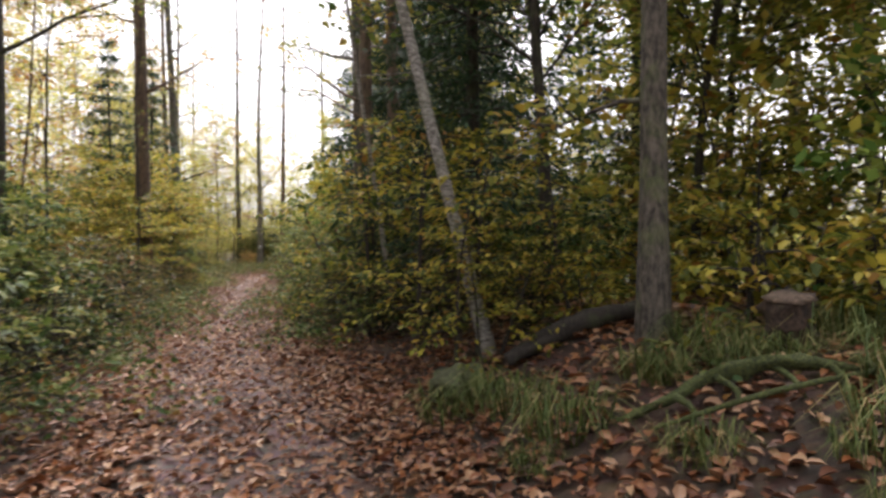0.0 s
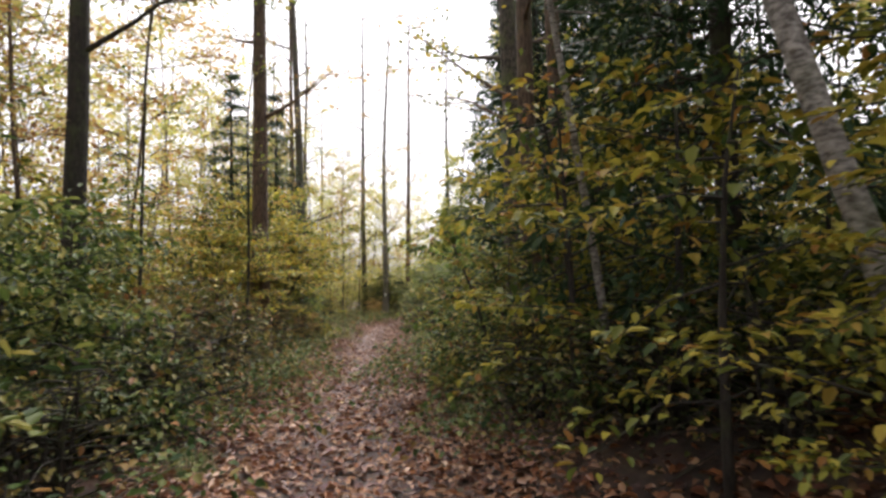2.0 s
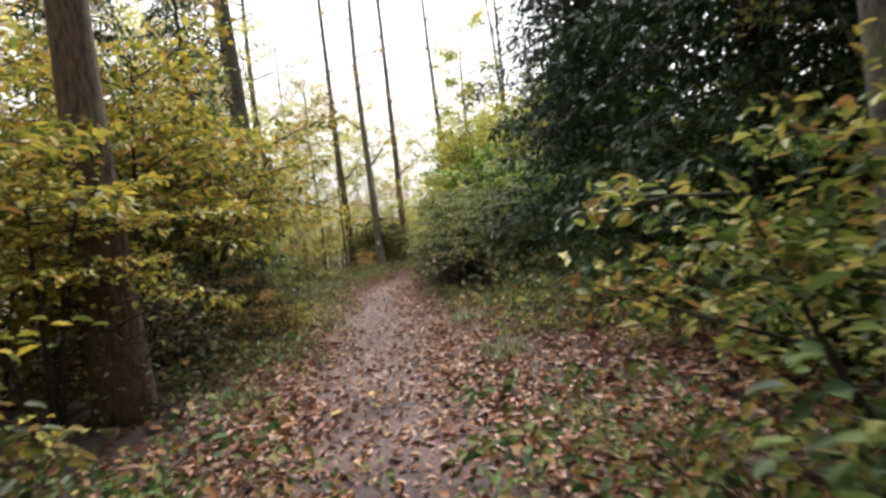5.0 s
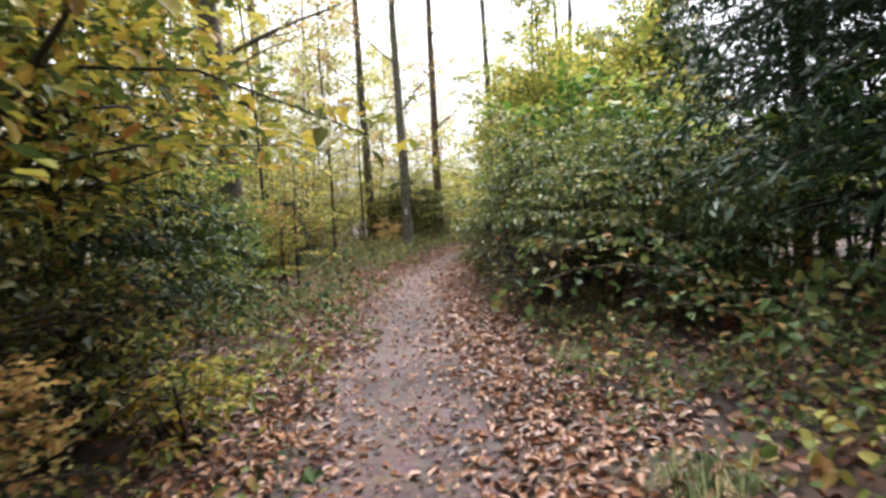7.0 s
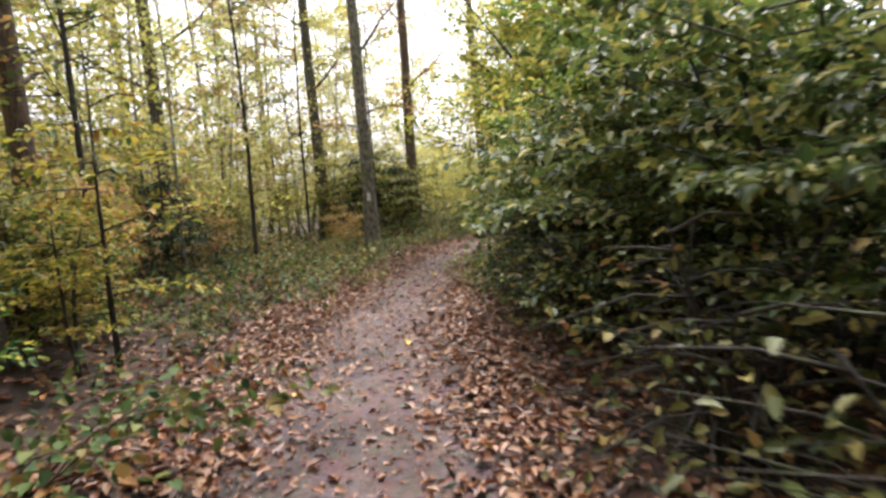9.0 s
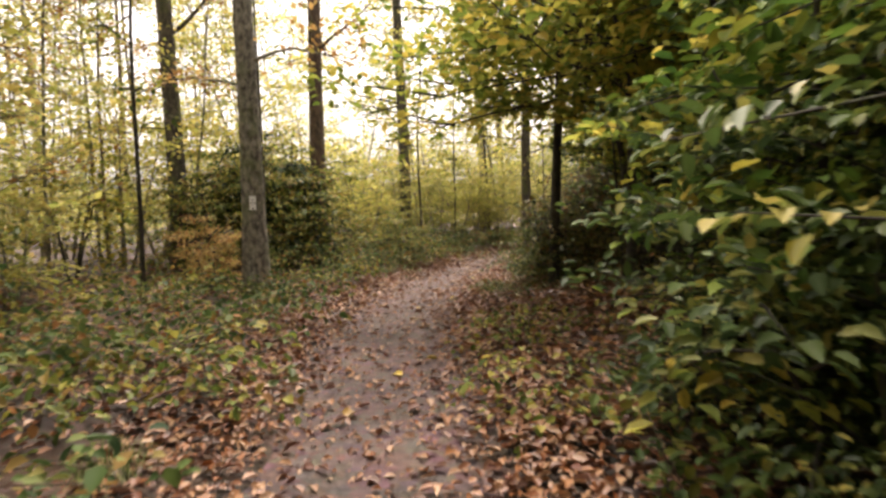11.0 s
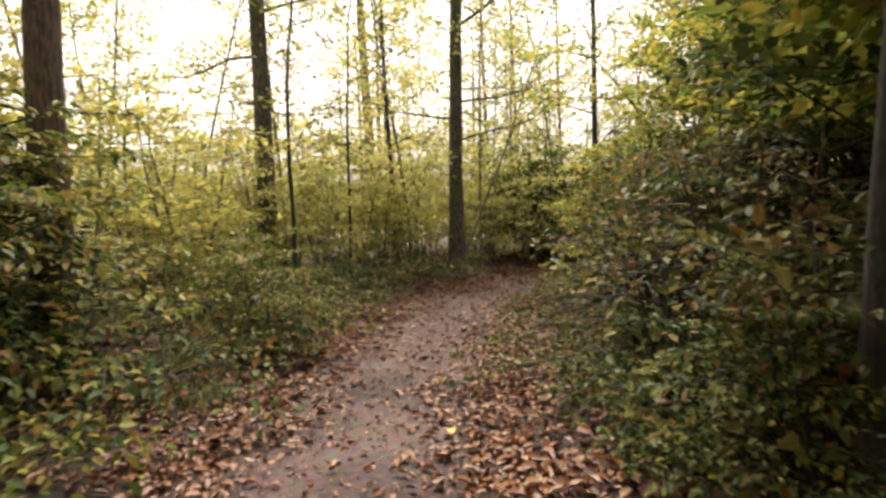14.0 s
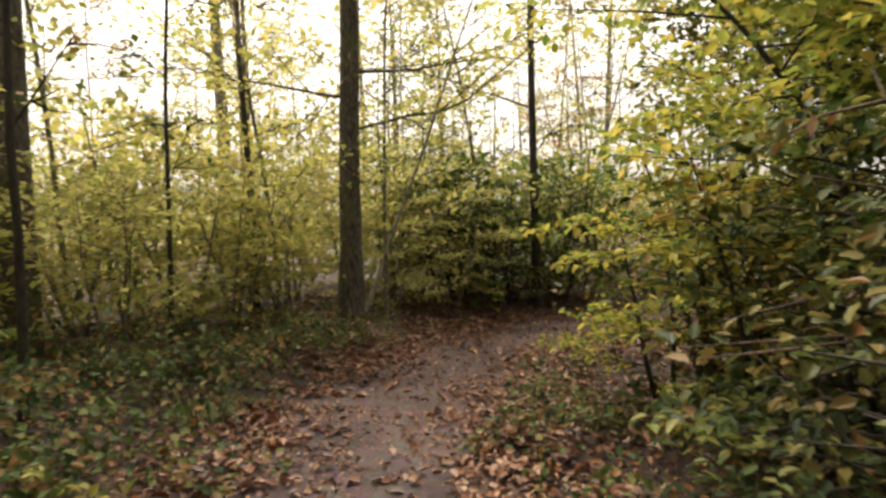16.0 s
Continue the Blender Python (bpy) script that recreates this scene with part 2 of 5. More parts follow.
def tube(points, radii, seg=8, knots=0.0):
    """A tapering round limb along points, with a closed end."""
    points, radii = np.asarray(points, float), np.asarray(radii, float)
    tang = unit(np.gradient(points, axis=0))
    ref = np.where(np.abs(tang[:, 2:3]) > 0.9, np.array([[1.0, 0, 0]]), np.array([[0, 0, 1.0]]))
    a = unit(np.cross(tang, ref))
    b = np.cross(tang, a)
    th = np.linspace(0, 2 * np.pi, seg, endpoint=False)
    wob = 1 + knots * rng.normal(size=(len(points), seg))
    ring = points[:, None] + (a[:, None] * np.cos(th)[None, :, None] + b[:, None] * np.sin(th)[None, :, None]) * (radii[:, None] * wob)[..., None]
    v = np.concatenate([ring.reshape(-1, 3), points[:1], points[-1:]])
    i = np.arange(len(points) - 1)[:, None] * seg
    j = np.arange(seg)[None]
    k = (j + 1) % seg
    q = np.stack([i + j, i + k, i + seg + k, i + seg + j], -1).reshape(-1, 4)
    last = (len(points) - 1) * seg
    jj = np.arange(0, seg, 2)
    cap = np.stack([last + jj, last + (jj + 1) % seg, last + (jj + 2) % seg, np.full(len(jj), len(v) - 1)], -1)
    cap0 = np.stack([(jj + 2) % seg, (jj + 1) % seg, jj, np.full(len(jj), len(v) - 2)], -1)
    return v, np.concatenate([q, cap, cap0])


def joined(pieces):
    vs, qs, n = [], [], 0
    for v, q in pieces:
        vs.append(v)
        qs.append(q + n)
        n += len(v)
    return np.concatenate(vs), np.concatenate(qs)


def bent(start, direction, length, steps, sag=0.0, wander=0.08):
    """Points of a limb that starts in a direction, wanders and sags or lifts."""
    p, d = np.array(start, float), unit(np.array(direction, float))
    out = [p.copy()]
    for _ in range(steps):
        d = unit(d + rng.normal(size=3) * wander + np.array([0, 0, -sag / steps]))
        p = p + d * length / steps
        out.append(p.copy())
    return np.array(out)


def spray(line, n, spread, size, ratio=0.6, flat=0.75, droop=0.0, start=0.2):
    """Leaves in a flat fan round a limb: positions, directions, normals and sizes."""
    u = start + (1 - start) * rng.random(n) ** 0.8
    idx = u * (len(line) - 1)
    i = np.minimum(idx.astype(int), len(line) - 2)
    f = (idx - i)[:, None]
    p = line[i] * (1 - f) + line[i + 1] * f
    t = unit(line[i + 1] - line[i])
    side = unit(np.cross(t, np.array([0.0, 0, 1.0])) + 1e-4)
    s = rng.normal(size=(n, 1)) * spread * (0.35 + 0.65 * np.sin(np.pi * np.clip(u, 0.05, 0.95)))[:, None]
    p = p + side * s + rng.normal(size=(n, 3)) * spread * np.array([0.25, 0.25, 1 - flat])
    d = t * 0.6 + side * np.sign(s) * 0.7 + rng.normal(size=(n, 3)) * 0.45
    d[:, 2] -= droop
    nm = np.array([0, 0, 1.0]) + rng.normal(size=(n, 3)) * (1.1 - flat)
    L = size * rng.uniform(0.65, 1.3, n)
    return p, d, nm, L, L * ratio


def stack(groups):
    return [np.concatenate(g) for g in zip(*groups)]


# ---- ground and path ----
CENTRE = np.array([(9.0, -14), (5.6, -6), (3.6, -1.5), (2.3, 1.2), (1.6, 2.6), (0.75, 4.6), (0.0, 6.1), (-1.5, 8.95), (-2.35, 10.9), (-3.0, 12.6),
                   (-4.35, 15.4), (-5.5, 18.2), (-6.95, 21.8), (-7.55, 23.6), (-8.38, 26.2), (-8.8, 28.2), (-9.0, 29.6), (-9.25, 31.8), (-9.25, 34.1),
                   (-9.05, 35.5), (-8.7, 37.1), (-7.7, 40.1), (-6.8, 41.3), (-5.9, 42.2), (-4.2, 43.1), (-1.5, 43.4), (4.0, 43.0), (14, 42.0)])


def smooth_line(pts, step=0.25):
    out = []
    for k in range(1, len(pts) - 2):
        p0, p1, p2, p3 = pts[k - 1:k + 3]
        n = max(2, int(np.linalg.norm(p2 - p1) / step))
        t = np.linspace(0, 1, n, endpoint=False)[:, None]
        out.append(0.5 * (2 * p1 + (p2 - p0) * t + (2 * p0 - 5 * p1 + 4 * p2 - p3) * t ** 2 + (3 * p1 - p0 - 3 * p2 + p3) * t ** 3))
    return np.concatenate(out)


LINE = smooth_line(CENTRE)
TANG = unit(np.gradient(LINE, axis=0))
RIGHT = np.stack([TANG[:, 1], -TANG[:, 0]], 1)


def lateral(xy):
    """Signed distance from the path's middle (right is positive) and the y of the nearest place on it."""
    xy = np.atleast_2d(xy)
    d, y = np.empty(len(xy)), np.empty(len(xy))
    for s in range(0, len(xy), 4000):
        q = xy[s:s + 4000]
        diff = q[:, None] - LINE[None]
        k = np.argmin((diff ** 2).sum(-1), 1)
        near = diff[np.arange(len(q)), k]
        sign = np.where((near * RIGHT[k]).sum(-1) >= 0, 1.0, -1.0)
        d[s:s + 4000], y[s:s + 4000] = np.linalg.norm(near, axis=-1) * sign, LINE[k, 1]
    return d, y


def ease(a, b, x):
    t = np.clip((x - a) / (b - a), 0, 1)
    return t * t * (3 - 2 * t)


def waves(x, y):
    return (np.sin(x * 1.7 + 0.6 * np.sin(y * 1.1)) * np.sin(y * 1.3 + 1.0) * 0.5 + np.sin(x * 0.43 + 1.3) * np.sin(y * 0.37) + 0.3 * np.sin(x * 4.1 + y * 2.7) * np.sin(y * 3.3 - x))


def ground_z(xy):
    xy = np.atleast_2d(xy)
    d, y = lateral(xy)
    bank_right = 0.50 * (1 - ease(7.5, 12, y)) + 0.16
    bank = np.where(d > 0, bank_right * ease(0.5, 2.8, d), 0.2 * ease(0.6, 2.6, -d))
    return bank + 0.07 * waves(xy[:, 0], xy[:, 1]) * ease(0.6, 2.0, np.abs(d)) - 0.03 * (1 - ease(0.2, 0.8, np.abs(d)))


def gz(x, y):
    return float(ground_z(np.array([[x, y]]))[0])


def beside(y, d):
    """The place d metres to the right of the path's middle, where the path passes y."""
    k = int(np.argmin(np.abs(LINE[:, 1] - y)))
    return LINE[k] + RIGHT[k] * d


def spaced(lo, hi, step, far):
    inner = np.arange(lo, hi + step, step)
    out, s = [], step
    edge = hi
    while edge < far:
        s *= 1.35
        edge += s
        out.append(edge - hi)
    out = np.array(out)
    return np.concatenate([lo - out[::-1], inner, inner[-1] + out])


gx, gy = spaced(-17, 9, 0.2, 400), spaced(-3, 50, 0.2, 460)
GX, GY = np.meshgrid(gx, gy)
flat_xy = np.stack([GX.ravel(), GY.ravel()], 1)
verts = np.column_stack([flat_xy, ground_z(flat_xy)])
nx, ny = len(gx), len(gy)
ii, jj = np.meshgrid(np.arange(ny - 1), np.arange(nx - 1), indexing="ij")
corner = (ii * nx + jj).ravel()
ground = new("ground", quad_mesh("ground", verts, np.stack([corner, corner + 1, corner + nx + 1, corner + nx], 1), SOIL, True))
tagged(ground, "dark brown forest soil under leaf litter, banked beside the path", "ground", kind="structure")

across = np.linspace(-1, 1, 31)
FINE = smooth_line(CENTRE, 0.1)
fine_right = unit(np.gradient(FINE, axis=0))
fine_right = np.stack([fine_right[:, 1], -fine_right[:, 0]], 1)
half = 0.80 + 0.16 * ease(35, 39, FINE[:, 1]) + 0.08 * np.sin(FINE[:, 1] * 1.9) + 0.06 * np.sin(FINE[:, 1] * 4.3 + 1)
pv = FINE[:, None] + fine_right[:, None] * (across[None, :, None] * half[:, None, None])
ragged = np.array([noise.noise(Vector((x * 3.1, y * 3.1, 0.3))) + 0.6 * noise.noise(Vector((x * 9.0, y * 9.0, 4.0))) for x, y in pv.reshape(-1, 2)]).reshape(len(FINE), 31)
pz = ground_z(pv.reshape(-1, 2)).reshape(len(FINE), 31) + 0.016 + 0.010 * ragged - (0.075 + 0.05 * ragged) * np.abs(across[None]) ** 4
pverts = np.concatenate([pv, pz[..., None]], -1).reshape(-1, 3)
pi, pj = np.meshgrid(np.arange(len(FINE) - 1), np.arange(30), indexing="ij")
pc = (pi * 31 + pj).ravel()
dirt_path = new("dirt_path", quad_mesh("dirt_path", pverts, np.stack([pc, pc + 1, pc + 32, pc + 31], 1), DIRT, True))
tagged(dirt_path, "trodden mauve-brown dirt footpath strewn with fallen leaves", "path", kind="structure")


# ---- plants ----
def leafy_shrub(name, label, mat, height, radius, stems=4, limbs=26, per=90, size=0.075, flat=0.75, low=0.15, bark=None, far=False, droop=0.1):
    """A young beech or hazel: several stems, layered side limbs and flat sprays of leaves."""
    root = new(name)
    bark = bark or BARK_DARK
    groups, twigs = [], []
    per_stem = max(1, limbs // stems)
    for s in range(stems):
        az = 2 * np.pi * s / stems + rng.uniform(-0.5, 0.5)
        lean = rng.uniform(0.08, 0.35) if stems > 1 else 0.05
        h = height * rng.uniform(0.75, 1.0)
        line = bent((0.08 * np.cos(az), 0.08 * np.sin(az), -0.1), (np.cos(az) * lean, np.sin(az) * lean, 1), h, 7, wander=0.07)
        part("stem", quad_mesh("stem", *tube(line, np.linspace(0.012 + 0.008 * height, 0.004, 8), 4 if far else 6), bark, True), root)
        groups.append(spray(line, int(per * 0.5), 0.12, size, flat=flat, start=0.5))
        for k in range(per_stem):
            u = low + (0.98 - low) * (k + rng.random()) / per_stem
            i = min(int(u * 7), 6)
            p = line[i] + (line[i + 1] - line[i]) * (u * 7 - i)
            a = az + 2.4 * k + rng.uniform(-0.6, 0.6)
            reach = radius * (0.55 + 0.45 * np.sin(np.pi * min(0.95, u + 0.15))) * rng.uniform(0.6, 1.15)
            twig = bent(p, (np.cos(a), np.sin(a), rng.uniform(0.1, 0.6)), reach, 5, sag=0.5, wander=0.1)
            twigs.append(tube(twig[[0, 2, 5]], np.array([0.009, 0.006, 0.002]), 4))
            groups.append(spray(twig, per, 0.10 + 0.13 * reach, size, flat=flat, droop=droop))
    part("branchwork", quad_mesh("branchwork", *joined(twigs), bark, True), root)
    pos, d, nm, L, W = stack(groups)
    made = blades(pos, d, nm, L * 1.15, W * 1.1) if far else leaves(pos, d, nm, L, W)
    part("foliage", quad_mesh("foliage", *made, mat), root)
    return tagged(root, label, "shrub")


def broadleaf_tree(name, label, mat, height, girth, first_limb=4.5, limbs=9, per=170, size=0.085, reach=2.6, bark=None, lean=(0, 0), wander=0.012, side_twigs=3, low_limbs=(), oval=False, category="tree"):
    """A tall forest tree: flared trunk, limbs as parts, thin autumn crown."""
    root = new(name)
    bark = bark or BARK_GREY
    line = bent((0, 0, -0.25), (lean[0], lean[1], 1), height, 14, wander=wander)
    u = np.linspace(0, 1, 15)
    rad = girth / 2 * (1 - 0.75 * u) * (1 + 0.45 * np.exp(-u * 26))
    fine_u = np.linspace(0, 14, 43)
    fine = np.stack([np.interp(fine_u, np.arange(15), line[:, c]) for c in range(3)], 1)
    part("trunk", quad_mesh("trunk", *tube(fine, np.interp(fine_u, np.arange(15), rad), 14 if girth > 0.2 else 8, 0.018), bark, True), root)
    groups, twigs = [], []
    spots = [(z, None, None) for z in np.linspace(first_limb, height * 0.97, limbs)] + list(low_limbs)
    for k, (z, a, r) in enumerate(spots):
        i = min(int(z / height * 14), 13)
        p = line[i] + (line[i + 1] - line[i]) * (z / height * 14 - i)
        given = a is not None
        a = a if given else 2.4 * k + rng.uniform(-0.5, 0.5)
        r = r if given else reach * rng.uniform(0.6, 1.1) * (1.1 - 0.5 * z / height)
        limb = bent(p, (np.cos(a), np.sin(a), 0.25 if given else rng.uniform(0.3, 0.9)), r, 7, sag=0.25 if given else -0.1, wander=0.12)
        if girth > 0.2:
            part("limb", quad_mesh("limb", *tube(limb, np.linspace(girth * (0.09 if given else 0.13), 0.006, 8), 6), bark, True), root)
        else:
            twigs.append(tube(limb[::7] if girth < 0.08 else limb[[0, 2, 4, 7]], np.linspace(girth * 0.13, 0.005, 2 if girth < 0.08 else 4), 4))
        for _ in range(side_twigs):
            q = limb[rng.integers(2, 7)]
            aa = a + rng.uniform(-1.2, 1.2)
            tw = bent(q, (np.cos(aa), np.sin(aa), rng.uniform(-0.1, 0.7)), r * rng.uniform(0.3, 0.6), 2, wander=0.15)
            twigs.append(tube(tw, np.linspace(0.012, 0.003, 3), 4))
            groups.append(spray(tw, per // (side_twigs + 1), 0.22, size, flat=0.6, start=0.0))
        groups.append(spray(limb, per // (side_twigs + 1), 0.25, size, flat=0.6, start=0.35))
    part("branchwork", quad_mesh("branchwork", *joined(twigs), bark, True), root)
    pos, d, nm, L, W = stack(groups)
    part("crown", quad_mesh("crown", *(leaves(pos, d, nm, L, W * 1.1) if oval else blades(pos, d, nm, L, W * 1.15)), mat), root)
    return tagged(root, label, category)


def spruce(name, label, height, girth, radius, low=0.6, whorl=0.42, per_whorl=6, tufts=26, category="spruce"):
    """A spruce: straight trunk, whorls of drooping boughs hung with needle sprays."""
    root = new(name)
    line = bent((0, 0, -0.2), (0, 0, 1), height + 0.2, 8, wander=0.006)
    part("trunk", quad_mesh("trunk", *tube(line, np.linspace(girth / 2, 0.012, 9), 10, 0.02), BARK_DARK, True), root)
    groups, boughs = [], []
    z, k = low, 0
    while z < height - 0.1:
        reach = radius * (1 - (z / height) ** 1.3) + 0.12
        for j in range(per_whorl):
            a = 2 * np.pi * j / per_whorl + k * 0.7 + rng.uniform(-0.25, 0.25)
            b = bent((0, 0, z), (np.cos(a), np.sin(a), 0.12), reach * rng.uniform(0.7, 1.1), 5, sag=0.55, wander=0.06)
            boughs.append(tube(b, np.linspace(0.012 + 0.004 * reach, 0.003, 6), 4))
            p, d, nm, L, W = spray(b, int(tufts * (0.5 + reach)), 0.10 + 0.10 * reach, 0.15, 0.2, 0.85, 0.35, 0.1)
            groups.append((p, d, nm, L, W))
        z += whorl * rng.uniform(0.8, 1.2)
        k += 1
    part("bough_tier", quad_mesh("bough_tier", *joined(boughs), BARK_DARK, True), root)
    pos, d, nm, L, W = stack(groups)
    pos = np.repeat(pos, 3, 0) + rng.normal(size=(len(pos) * 3, 3)) * 0.04
    d = np.repeat(unit(d), 3, 0) + rng.normal(size=(len(pos), 3)) * 0.45
    nm = np.repeat(nm, 3, 0) + rng.normal(size=(len(pos), 3)) * 0.5
    part("needle_mass", quad_mesh("needle_mass", *blades(pos, d, nm, np.repeat(L, 3) * rng.uniform(0.6, 1.1, len(pos)), np.repeat(W, 3) * 1.1), NEEDLE), root)
    return tagged(root, label, category)


def bramble(name, label, mat, height, radius, canes=12, per=45, size=0.06):
    """A bramble mound: arching canes with leaves in threes."""
    root = new(name)
    groups, tubes = [], []
    for k in range(canes):
        a = 2.4 * k + rng.uniform(-0.4, 0.4)
        r0 = radius * 0.35 * rng.random()
        cane = bent((r0 * np.cos(a), r0 * np.sin(a), -0.05), (np.cos(a) * 0.55, np.sin(a) * 0.55, 1), (height + radius) * rng.uniform(0.7, 1.1), 8, sag=1.9, wander=0.08)
        cane[:, 2] = np.maximum(cane[:, 2], 0.02)
        tubes.append(tube(cane, np.linspace(0.006, 0.002, 9), 4))
        groups.append(spray(cane, per, 0.13, size, 0.72, 0.6, 0.1, 0.05))
    part("cane_tangle", quad_mesh("cane_tangle", *joined(tubes), BARK_BROWN, True), root)
    pos, d, nm, L, W = stack(groups)
    part("foliage", quad_mesh("foliage", *leaves(pos, d, nm, L, W), mat), root)
    return tagged(root, label, "bramble")


def grass_tuft(name, label, n=130, height=0.4, radius=0.5):
    root = new(name)
    a, r = rng.uniform(0, 2 * np.pi, n), radius * np.sqrt(rng.random(n)) * 0.5
    base = np.stack([r * np.cos(a), r * np.sin(a), np.full(n, -0.03)], 1)
    out = np.stack([np.cos(a), np.sin(a), np.zeros(n)], 1)
    h = height * rng.uniform(0.5, 1.1, n)[:, None]
    bow = rng.uniform(0.5, 1.6, n)[:, None]
    a = a + rng.normal(size=n) * 0.7
    out = np.stack([np.cos(a), np.sin(a), np.zeros(n)], 1)
    side = np.stack([-np.sin(a), np.cos(a), np.zeros(n)], 1) * 0.0045
    up = np.array([0, 0, 1.0])
    mid = base + up * h * 0.7 + out * h * 0.22 * bow
    tip = base + up * h * (1.0 - 0.55 * bow) + out * h * 0.75 * bow
    v = np.stack([base - side, base + side, mid + side, mid - side, tip, tip + side * 0.2], 1)
    q = (np.array([[0, 1, 2, 3], [3, 2, 5, 4]])[None] + np.arange(n)[:, None, None] * 6).reshape(-1, 4)
    part("grass_clump", quad_mesh("grass_clump", v.reshape(-1, 3), q, GRASS), root)
    return tagged(root, label, "grass")


MADE = {}


def place(key, build, x, y, turn=None, scale=1.0, tall=1.0, sink=0.0, tilt=0.0):
    """Stands a plant of the given kind on the ground; the first is built, the rest are copies."""
    turn = rng.uniform(0, 360) if turn is None else turn
    m = pose(x, y, gz(x, y) - sink, tilt, 0, turn) @ Matrix.Diagonal((scale, scale, scale * tall, 1))
    if key not in MADE:
        MADE[key] = build()
        ob = MADE[key]
    else:
        ob = copy_thing(MADE[key], m)
    ob.matrix_basis = m
    return tagged(ob, group=ob["category"] + "s of the wood")


